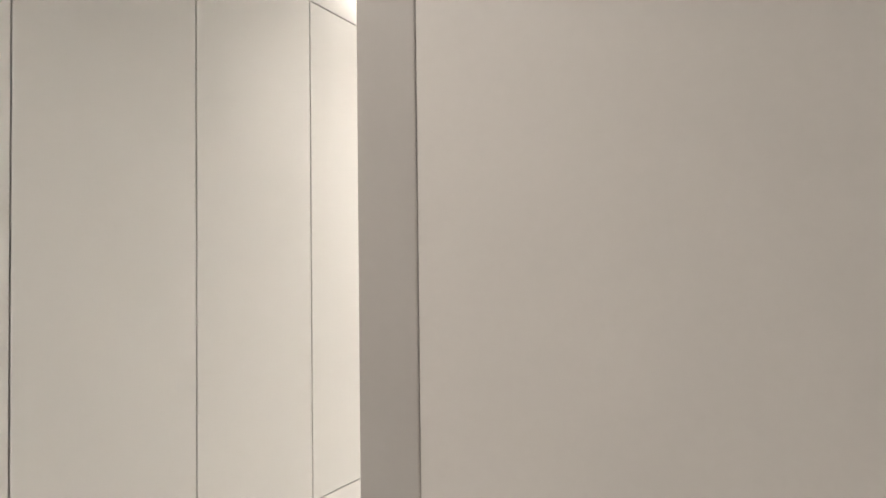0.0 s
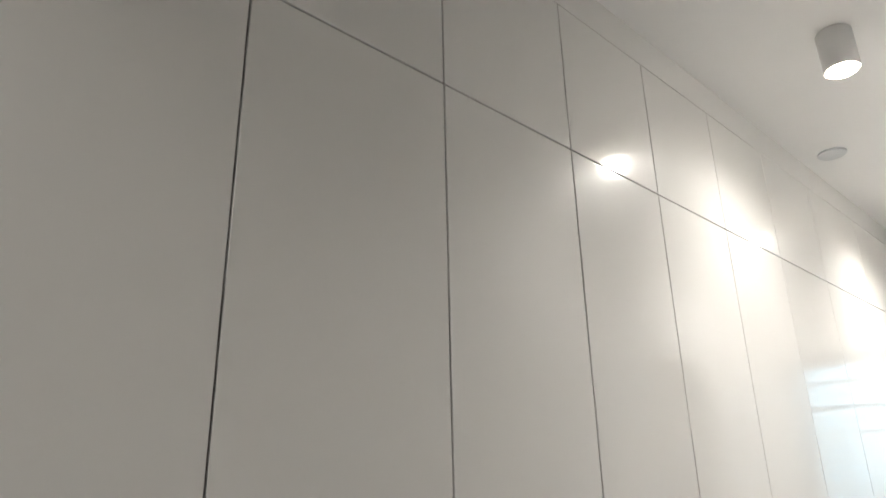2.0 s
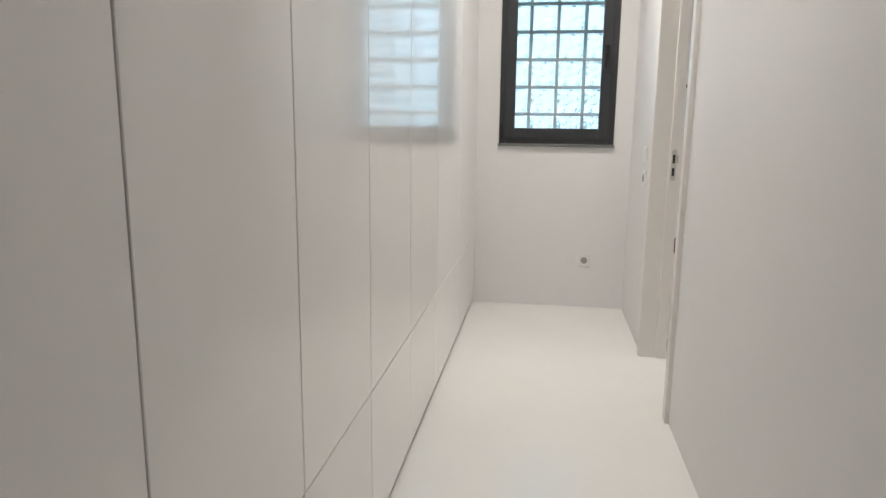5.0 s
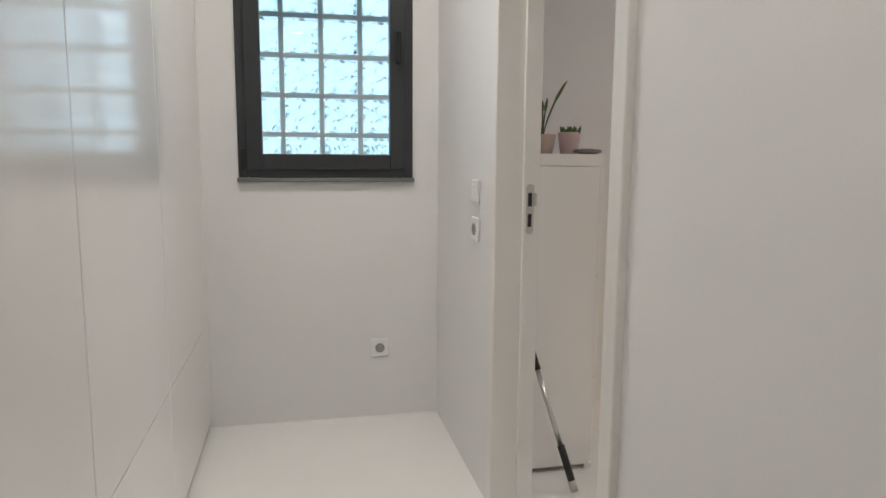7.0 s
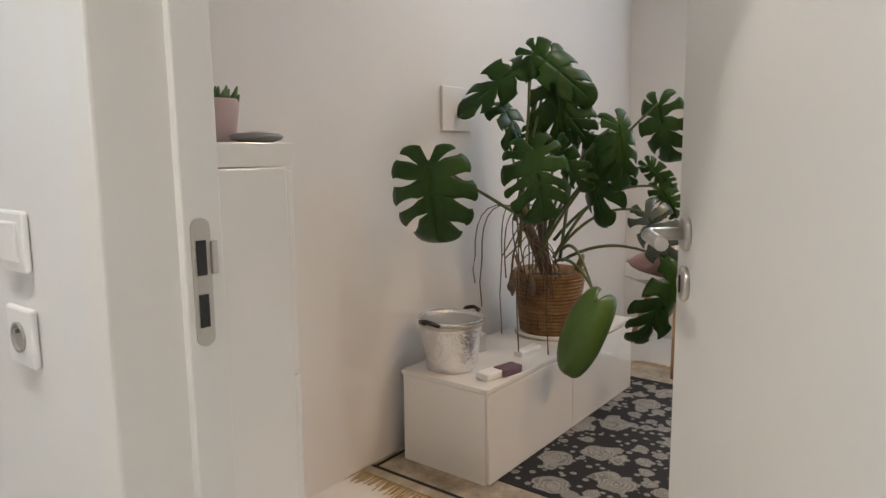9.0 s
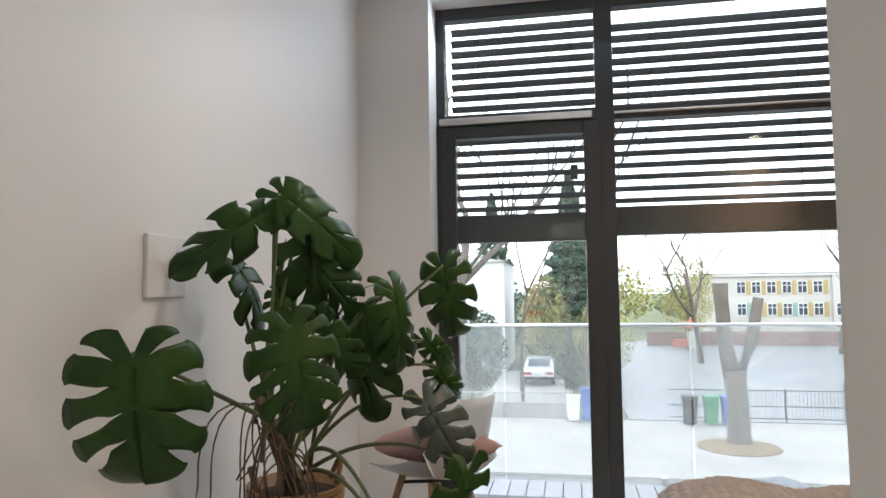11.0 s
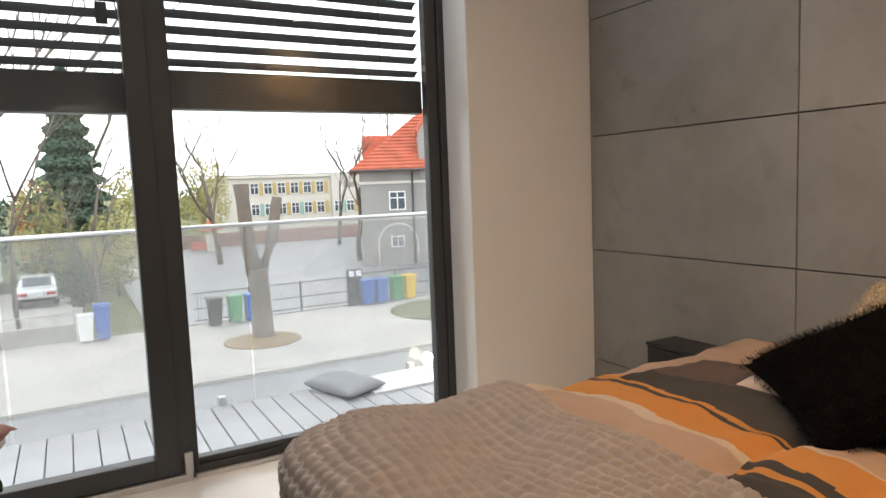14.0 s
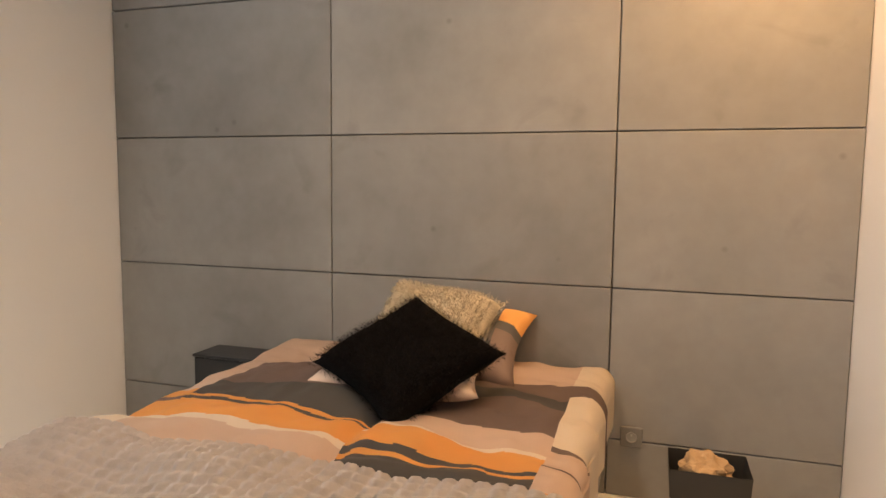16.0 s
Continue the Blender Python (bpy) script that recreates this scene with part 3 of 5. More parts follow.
# external venetian blinds
slat_bm = bmesh.new()
prev = None
for k in range(7):
    u = -0.036 + 0.072 * k / 6
    z = 0.012 * math.cos(u / 0.036 * 1.4) - u * 0.3
    row = [slat_bm.verts.new((u, -0.5, z)), slat_bm.verts.new((u, 0.5, z))]
    if prev:
        slat_bm.faces.new((prev[0], prev[1], row[1], row[0])).smooth = True
    prev = row
bmesh.ops.solidify(slat_bm, geom=slat_bm.faces[:], thickness=0.002)
SLAT = mat("dark_slat", (0.05, 0.052, 0.055), 0.4, var=0.1)
slat_data = None
for y0, y1, zs in ((-0.16, 1.1, 1.575), (1.15, 2.02, 1.552)):
    bl = thing("venetian_blind", (4.6, (y0 + y1) / 2, zs), "dark grey external venetian blind, half lowered", "window blind", "external blinds")
    part("bottom_stack", bx(-0.04, 0.04, -(y1 - y0) / 2, (y1 - y0) / 2, 0, 0.165, 0.006), SLAT, bl, "closed stack of slats with bottom rail")
    n = int((WT - zs - 0.2) / 0.0685)
    for k in range(n):
        if slat_data is None:
            o = part("slat", slat_bm, SLAT, bl)
            slat_data = o.data
        else:
            o = new("slat", slat_data)
            o.parent = bl
        o.location = (0, 0, 0.2 + k * 0.0685)
        o.scale = (1, y1 - y0, 1)
    for yy in (-0.32, 0.3):
        part("ladder_cord", tube([(-0.038, yy * (y1 - y0), 0.0), (-0.038, yy * (y1 - y0), WT - zs)], 0.0018, 6), BLACK, bl)

# small hanging tag before the blind
t = thing("hanging_tag", (4.53, 1.295, 1.948), "small dark tag hanging on a cord before the blind", "tag")
part("tag_body", bx(-0.008, 0.008, -0.022, 0.022, -0.045, 0.04, 0.004), ANTH, t)
part("cord", tube([(0, 0, 0.04), (0, 0, WT - 0.07 - 1.948)], 0.0015, 5), BLACK, t)

# ---- bedroom things ----
t = thing("tall_shoe_cabinet", (0.76, 2.1, 0), "narrow tall white cabinet beside the doorway", "cabinet")
child("body", bx(0.585, 0.915, 1.79, 2.485, 0.02, 1.14, 0.003), LACQUER, t)
child("top_board", bx(0.583, 0.932, 1.79, 2.486, 1.1415, 1.184, 0.002), LACQUER, t)
for z0, z1 in ((0.03, 0.36), (0.368, 0.74), (0.748, 1.135)):
    child("flap", bx(0.916, 0.932, 1.795, 2.48, z0, z1, 0.003), LACQUER, t)
for y in (1.8, 2.45):
    child("foot", bx(0.9, 0.93, y, y + 0.03, 0.0, 0.02), PLASTIC, t)


def small_pot(x, y, z, r, h, m, label):
    t = thing("potted_plant", (x, y, z), label, "plant", "small pots on the cabinet")
    part("pot", lathe([(r * 0.72, 0), (r * 0.76, 0.002), (r, h - 0.004), (r * 0.97, h), (r * 0.9, h - 0.01)], 28), m, t)
    part("soil", lathe([(r * 0.85, h - 0.02), (r * 0.88, h - 0.012)], 20), SOIL, t)
    return t


t = small_pot(0.83, 1.875, 1.184, 0.042, 0.078, PINKPOT, "small pink ceramic pot with a low green succulent")
rnd = random.Random(3)
for k in range(26):
    a, q = rnd.uniform(0, 6.28), rnd.uniform(0, 0.032)
    p0 = Vector((q * math.cos(a), q * math.sin(a), 0.066))
    p1 = p0 + Vector((0.012 * math.cos(a), 0.012 * math.sin(a), rnd.uniform(0.018, 0.036)))
    part("leaf", tube([p0, (p0 + p1) / 2, p1], [0.003, 0.006, 0.0015], 6), LEAFY, t)
t = small_pot(0.735, 1.9, 1.184, 0.05, 0.07, TERRA, "small beige pot with thin dry stems")
for k in range(9):
    a = rnd.uniform(0, 6.28)
    l = rnd.uniform(0.1, 0.2)
    part("stem", tube(bez((0, 0, 0.06), (0.03 * math.cos(a), 0.03 * math.sin(a), 0.06 + l * 0.6), (0.09 * math.cos(a), 0.09 * math.sin(a), 0.06 + l)), [0.003] * 6 + [0.006, 0.005, 0.001], 6), STEM, t)
t = thing("robot_remote_dish", (0.885, 1.835, 1.184), "flat grey oval dish with a white rim", "dish")
b = lathe([(0.03, 0.0), (0.05, 0.006), (0.055, 0.012), (0.045, 0.017), (0.02, 0.019)], 32)
bmesh.ops.scale(b, verts=b.verts, vec=(1.0, 0.7, 1))
part("shell", b, mat("grey_plastic", (0.2, 0.19, 0.19), 0.4), t)
b = lathe([(0.025, 0.016), (0.025, 0.021), (0.017, 0.022)], 24)
bmesh.ops.translate(b, verts=b.verts, vec=(0.015, 0, 0))
part("cap", b, PLASTIC, t, "white cap")
# telescopic pole leaning by the cabinet
t = thing("telescopic_pole", (0.86, 1.6, 0), "steel telescopic pole with black grips leaning by the cabinet", "pole")
P0, P1 = Vector((0.785, 1.62, 0.012)), Vector((0.63, 1.78, 0.6))
dv = P1 - P0
for n, a, b, r, m in (("joint", 0.0, 0.06, 0.014, STEEL), ("lower_grip", 0.06, 0.26, 0.013, BLACK), ("shaft", 0.26, 0.7, 0.009, STEEL), ("upper_grip", 0.7, 1.0, 0.013, BLACK)):
    child(n, tube([P0 + dv * a, P0 + dv * b], r, 12), m, t)

# tv bench
t = thing("low_bench", (2.56, 2.25, 0), "low glossy white bench unit along the wall", "bench cabinet")
child("carcass", bx(1.94, 3.2, 2.045, 2.42, 0.0, 0.34, 0.003), LACQUER, t)
child("top_board", bx(1.935, 3.205, 2.033, 2.425, 0.342, 0.36, 0.003), LACQUER, t)
for a, b in ((1.943, 2.569), (2.572, 3.197)):
    child("drawer_front", bx(a, b, 2.03, 2.044, 0.012, 0.338, 0.002), LACQUER, t)
# carpet
t = thing("carpet", (2.67, 1.3, 0), "dark oriental carpet with pale flowers and beige border", "carpet")
child("field", bx(2.03, 3.33, 0.25, 2.21, 0.0, 0.0065), RUG, t)
RB = ((1.77, 2.0, -0.05, 2.486), (3.36, 3.585, -0.05, 2.486), (2.0, 3.36, -0.05, 0.22), (2.0, 3.36, 2.24, 2.486))
for d in RB:
    child("border", bx(*d, 0.0, 0.006), RUGB, t)
for d in ((2.0, 2.03, 0.22, 2.24), (3.33, 3.36, 0.22, 2.24), (2.03, 3.33, 0.22, 0.25), (2.03, 3.33, 2.21, 2.24), (1.815, 1.83, -0.04, 2.476), (1.83, 3.55, 2.455, 2.47)):
    child("guard_stripe", bx(*d, 0.0, 0.0072), mat("carpet_black", (0.012, 0.012, 0.014), 0.95), t, "black border stripe")
b = bmesh.new()
for k in range(330):
    y = -0.05 + 2.53 * k / 329
    for x0, s in ((1.77, -1), (3.585, 1)):
        j = rnd.uniform(-0.01, 0.01)
        l = rnd.uniform(0.05, 0.085)
        v = [b.verts.new(q) for q in ((x0, y, 0.004), (x0, y + 0.005, 0.004), (x0 + s * l, y + 0.006 + j, 0.002), (x0 + s * l, y + j, 0.002))]
        b.faces.new(v if s > 0 else v[::-1])
fo = child("fringe", b, FRINGE, t, "ochre carpet fringe")
fo["kind"] = "stuff"

# ice bucket
t = thing("ice_bucket", (2.07, 2.29, 0.36), "hammered silver ice bucket with two dark handles", "bucket")
part("bowl", lathe([(0.09, 0), (0.095, 0.004), (0.104, 0.05), (0.112, 0.12), (0.12, 0.186), (0.126, 0.194), (0.122, 0.199), (0.114, 0.19), (0.1, 0.05), (0.02, 0.03)], 48), SILVER, t)
part("rim_band", lathe([(0.1195, 0.168), (0.1225, 0.17), (0.124, 0.182), (0.1225, 0.184)], 48), STEEL, t)
for q in (1, -1):
    part("handle", tube([(q * 0.116, -0.032, 0.186), (q * 0.142, -0.03, 0.2), (q * 0.15, 0, 0.206), (q * 0.142, 0.03, 0.2), (q * 0.116, 0.032, 0.186)], 0.008, 8), BLACK, t, "dark handle")
for nm, x, y, dims, m, lab in (("wallet", 2.13, 2.075, (0.05, 0.03, 0.02), mat("mauve_leather", (0.13, 0.08, 0.1), 0.6), "small mauve leather wallet on the bench"),
                               ("remote_control", 2.4, 2.15, (0.075, 0.02, 0.014), PLASTIC, "slim white remote control on the bench"),
                               ("charger_box", 2.05, 2.1, (0.045, 0.03, 0.018), PLASTIC, "small white charger box on the bench"),
                               ("glass_jar_holder", 2.3, 2.33, (0.03, 0.03, 0.05), ALU, "little silver candle holder on the bench")):
    t = tagged(part(nm, bx(-dims[0], dims[0], -dims[1], dims[1], 0, dims[2] * 1.5, 0.006, 3), m), lab, nm.split("_")[0])
    t.location = (x, y, 0.36)
    t.rotation_euler = (0, 0, radians(rnd.uniform(-25, 25)))

# ---- monstera ----
PX, PY, PZ = 2.72, 2.23, 0.36
pl = thing("monstera", (PX, PY, PZ), "tall monstera with split dark green leaves in a wicker basket", "plant")
part("saucer", lathe([(0.13, 0), (0.15, 0.004), (0.155, 0.022), (0.15, 0.022), (0.14, 0.01)], 36), PLASTIC, pl, "white saucer")
bb = lathe([(0.115, 0.012), (0.12, 0.015), (0.15, 0.27), (0.158, 0.278), (0.158, 0.29), (0.148, 0.288), (0.14, 0.25)], 40)
basket = part("basket", bb, WICKER, pl, "brown woven wicker basket")
wv = bmesh.new()
for k in range(17):
    z = 0.025 + k * 0.0155
    r0 = 0.119 + 0.031 * (z - 0.015) / 0.255
    ring = []
    for i in range(49):
        a = 2 * math.pi * i / 48
        rr = r0 + (0.005 if (i + k) % 2 else 0.001)
        ring.append((rr * math.cos(a), rr * math.sin(a), z))
    tube(ring, 0.006, 5, bm=wv)
part("weave", wv, WICKER, basket)
for s in (0.0, 3.14):
    h = bez((0.13 * math.cos(s + 1.9), 0.13 * math.sin(s + 1.9), 0.28), (0.17 * math.cos(s + 2.2), 0.17 * math.sin(s + 2.2), 0.42), (0.13 * math.cos(s + 2.5), 0.13 * math.sin(s + 2.5), 0.28), 10)
    part("basket_handle", tube(h, 0.009, 8), WICKER, basket)
part("soil", lathe([(0.13, 0.24), (0.138, 0.252)], 30), SOIL, pl)


def monstera_leaf(size, wide, slits=True, seed=0):
    """A heart-shaped leaf in its own plane: stalk at the origin, tip along -y; each side is cut into lobes."""
    r = random.Random(seed)
    b = bmesh.new()
    n = r.choice((5, 5, 6)) if slits else 1
    ks = (0.0, 0.16, 0.32, 0.5, 0.68, 0.85, 1.0)
    fold, arch = r.uniform(0.12, 0.3), r.uniform(0.25, 0.5)

    def outline(q):
        a = 0.1 + (math.pi - 0.1) * q
        ox = 0.5 * wide * math.sin(a) ** 0.75 * (1 - 0.3 * max(0, q - 0.55))
        oy = -0.4 + 0.58 * math.cos(a) + (0.08 * math.sin(2 * a) if a < math.pi / 2 else 0)
        return ox, oy, -0.02 - 0.94 * q ** 1.6

    def put(s, q, k, lift):
        ox, oy, my = outline(q)
        x, y = s * ox * k, my + (oy - my) * k - 0.1 * k * k * q * (1 - q)
        z = fold * abs(x) - 0.9 * x * x - arch * y * y + lift * k * k
        return b.verts.new((size * x, size * y, size * z))

    for s in (1, -1):
        cuts = [0.0]
        for i in range(1, n):
            cuts.append(0.2 + 0.72 * (i - 1) / (n - 1) + r.uniform(-0.025, 0.025))
        cuts.append(1.0)
        for i, (qa, qb) in enumerate(zip(cuts, cuts[1:])):
            m = 14 if not slits else (8 if i == 0 else 5)
            inner = r.uniform(0.25, 0.62)
            gap = r.uniform(0.2, 0.5) if slits else 0.0
            lift = r.uniform(-0.22, 0.06)
            rows = []
            for k in ks:
                g = 0 if k <= inner else gap * min(1, (k - inner) / 0.18) * (1 - 0.35 * max(0, k - 0.7) / 0.3)
                ga = g * 0.5 * (qb - qa) if i > 0 else 0
                gb = g * 0.5 * (qb - qa) if i < n - 1 else 0
                row = []
                for c in range(m + 1):
                    u = c / m
                    kk = k * (1 - 0.07 * abs(2 * u - 1) ** 3) if k == 1.0 and slits else k
                    row.append(put(s, qa + ga + (qb - qa - ga - gb) * u, kk, lift))
                rows.append(row)
            for lo, hi in zip(rows, rows[1:]):
                for c in range(m):
                    f4 = (lo[c], lo[c + 1], hi[c + 1], hi[c])
                    b.faces.new(f4 if s > 0 else f4[::-1]).smooth = True
    bmesh.ops.remove_doubles(b, verts=b.verts, dist=size * 0.004)
    bmesh.ops.solidify(b, geom=b.faces[:], thickness=0.0012)
    return b


def add_leaf(at, tip, wide, twist, m, base, slits, sag, seed):
    """at: where the stalk meets the blade; twist: turn of the blade about its midrib away from the doorway."""
    A, T = Vector(at), Vector(tip)
    size = (T - A).length * 1.06
    y = (A - T).normalized()
    out = Vector((-0.86, -0.42, 0.25 + 1.6 * (1 - abs(y.z))))
    z = (out - y * out.dot(y)).normalized()
    z = Matrix.Rotation(radians(twist), 3, y) @ z
    x = y.cross(z)
    turn = Matrix((x, y, z)).transposed().to_4x4()
    ob = part("leaf", monstera_leaf(size, wide, slits, seed), m, pl)
    a = A - Vector((PX, PY, PZ))
    ob.matrix_local = Matrix.Translation(a) @ turn
    s0 = Vector(base)
    mid = (s0 + a) / 2 + Vector((0, 0, sag))
    part("stalk", tube(bez(s0, mid, a, 12), [0.008 - 0.0003 * i for i in range(13)], 8), STEM, pl)


UPPER_LEAVES = [
    ((1.90, 2.25, 1.14), (1.88, 2.22, 0.87), 1.05, 0, LEAF, True),
    ((2.47, 2.18, 1.56), (2.50, 1.95, 1.40), 0.58, -25, LEAF, True),
    ((2.48, 2.20, 1.52), (2.28, 2.40, 1.36), 0.45, 25, LEAF, True),
    ((2.53, 2.13, 1.53), (2.53, 2.05, 1.20), 0.62, 25, LEAF, True),
    ((2.51, 2.36, 1.37), (2.52, 2.20, 1.22), 0.75, 35, LEAF, True),
    ((2.57, 2.13, 1.39), (2.55, 1.99, 1.21), 0.7, -30, LEAF, True),
]
MIDDLE_LEAVES = [
    ((2.25, 2.05, 1.18), (2.21, 1.97, 0.95), 0.98, 8, LEAF, True),
    ((2.63, 1.99, 1.20), (2.55, 1.96, 0.90), 0.62, -35, LEAF, True),
    ((2.42, 2.04, 1.19), (2.43, 1.96, 1.01), 0.6, -40, LEAF, True),
    ((2.56, 1.86, 1.28), (2.57, 1.79, 1.04), 0.65, 20, LEAF, True),
    ((2.66, 1.92, 1.16), (2.65, 1.86, 1.03), 0.6, -45, LEAF, True),
    ((2.58, 1.71, 1.34), (2.60, 1.69, 1.12), 0.75, -25, LEAF, True),
    ((2.51, 2.19, 1.27), (2.47, 2.16, 1.18), 1.0, 20, LEAF, True),
]
LOWER_LEAVES = [
    ((2.76, 1.81, 1.11), (2.83, 1.72, 1.00), 0.55, -40, LEAF, True),
    ((2.81, 1.78, 1.02), (2.85, 1.71, 0.89), 0.75, -20, LEAF, True),
    ((2.74, 1.81, 0.92), (2.73, 1.69, 0.71), 0.75, -30, LEAFG, True),
    ((2.76, 1.67, 0.70), (2.66, 1.72, 0.39), 0.55, 25, LEAF, True),
    ((2.23, 1.78, 0.65), (2.11, 1.86, 0.43), 0.55, -12, LEAFY, False),
    ((2.37, 1.81, 0.57), (2.31, 1.82, 0.44), 0.6, 40, LEAF, False),
    ((2.63, 2.01, 1.37), (2.64, 1.99, 1.30), 0.5, 30, LEAF, False),
    ((2.63, 2.00, 1.26), (2.66, 1.92, 1.32), 0.35, 60, LEAF, False),
]
for g, (leaves, sag) in enumerate(((UPPER_LEAVES, 0.0), (MIDDLE_LEAVES, 0.06), (LOWER_LEAVES, 0.16))):
    for k, (at, tip, wide, twist, m, slits) in enumerate(leaves):
        rl = random.Random(200 + 31 * g + k)
        if g == 0:
            base = (rl.uniform(-0.28, -0.14), rl.uniform(-0.03, 0.03), rl.uniform(0.42, 0.6))
        elif g == 1:
            base = (rl.uniform(-0.2, 0.02), rl.uniform(-0.05, 0.03), rl.uniform(0.36, 0.5))
        else:
            base = (rl.uniform(-0.05, 0.08), rl.uniform(-0.08, 0.02), rl.uniform(0.28, 0.42))
        add_leaf(at, tip, wide, twist, m, base, slits, sag, 17 * g + k)
# unopened leaf
part("leaf_spear", tube([(-0.22, -0.02, 0.86), (-0.215, -0.03, 0.95), (-0.205, -0.045, 1.02), (-0.2, -0.05, 1.07)], [0.006, 0.011, 0.008, 0.001], 8), LEAFY, pl, "pale green unopened leaf")
part("stalk", tube(bez((-0.24, 0.0, 0.55), (-0.25, 0.0, 0.7), (-0.22, -0.02, 0.87), 8), 0.006, 8), STEM, pl)
# trunk, roots
part("trunk", tube([(0, 0, 0.24), (-0.08, 0.0, 0.36), (-0.19, 0.0, 0.5), (-0.29, -0.01, 0.6)], [0.028, 0.026, 0.022, 0.015], 10), ROOT, pl)
part("trunk", tube([(0.03, 0.02, 0.24), (0.0, 0.03, 0.4), (-0.08, 0.02, 0.56)], [0.02, 0.018, 0.012], 10), ROOT, pl)
for k in range(26):
    a = rnd.uniform(0, 6.28)
    f = rnd.uniform(0.1, 1.0)
    x0 = Vector((-0.28 * f + 0.02 * math.cos(a), 0.02 * math.sin(a), 0.28 + 0.3 * f))
    x1 = x0 + Vector((rnd.uniform(-0.14, 0.08), rnd.uniform(-0.14, 0.04), -rnd.uniform(0.1, 0.28)))
    md = (x0 + x1) / 2 + Vector((rnd.uniform(-0.14, 0.02), rnd.uniform(-0.1, 0.05), rnd.uniform(0.04, 0.16)))
    part("aerial_root", tube(bez(x0, md, x1, 9), 0.0028, 5), ROOT, pl)
for dx, dy, z1 in ((-0.5, 0.02, 0.22), (-0.42, -0.02, 0.1), (-0.36, -0.06, 0.02), (-0.46, 0.08, 0.3), (-0.3, -0.16, 0.01)):
    part("aerial_root", tube(bez((-0.27, 0, 0.58), (dx - 0.02, dy, 0.66), (dx, dy, 0.4), 7) + [Vector((dx - 0.015, dy, 0.4 - (0.4 - z1) * 0.5)), Vector((dx - 0.03, dy - 0.02, z1))], 0.0025, 5), ROOT, pl)
for x, y, z, l in ((-0.2, -0.03, 0.2, 0.09), (-0.26, 0.03, 0.21, 0.11), (-0.32, 0.0, 0.24, 0.05)):
    b = lathe([(0.003, 0), (0.014, 0.25 * l), (0.017, 0.55 * l), (0.006, l)], 8)
    o = part("dry_leaf", b, ROOT, pl, "withered brown leaf")
    o.location = (x, y, z)
    part("aerial_root", tube(bez((x, y, z + l - 0.005), (x, y, z + 0.3), (-0.08, 0.0, 0.52), 8), 0.0028, 5), ROOT, pl)

# thermostat plate
t = tagged(part("thermostat_plate", bx(-0.095, 0.095, -0.014, 0, -0.09, 0.09, 0.004), WALL), "flat white thermostat plate on the wall", "thermostat")
t.location = (2.37, NY, 1.345)

# chair
ch = thing("shell_chair", (3.72, 1.98, 0), "white shell chair with wooden legs and pink cushion", "chair")
ch.rotation_euler = (0, 0, radians(150))
sh = bmesh.new()
grid = []
for i in range(13):
    u = i / 12
    row = []
    for j in range(13):
        v = j / 12 * 2 - 1
        if u < 0.5:
            y, z = -0.2 + 0.4 * u * 2, 0.44 - 0.02 * math.sin(u * 2 * math.pi)
        else:
            q = (u - 0.5) * 2
            y, z = 0.2 + 0.1 * q, 0.44 + 0.36 * q ** 0.8
        w = 0.23 - 0.05 * max(0, u - 0.6) * 2
        row.append(sh.verts.new((v * w, y - (0.07 * v * v if u > 0.5 else 0), z + 0.05 * v * v * (1 if u < 0.6 else 0.2))))
    grid.append(row)
for a, c in zip(grid, grid[1:]):
    for j in range(12):
        sh.faces.new((a[j], a[j + 1], c[j + 1], c[j])).smooth = True
bmesh.ops.solidify(sh, geom=sh.faces[:], thickness=0.012)
part("shell", sh, PLASTIC, ch, "white moulded shell")
for sx in (1, -1):
    for sy in (1, -1):
        part("leg", tube([(sx * 0.1, sy * 0.1, 0.42), (sx * 0.2, sy * 0.2, 0.0)], [0.017, 0.011], 12), WOOD, ch, "light wooden leg")
part("crossbar", tube([(-0.11, -0.11, 0.39), (0.11, 0.11, 0.39)], 0.008, 8), BLACK, ch)
part("crossbar", tube([(0.11, -0.11, 0.39), (-0.11, 0.11, 0.39)], 0.008, 8), BLACK, ch)


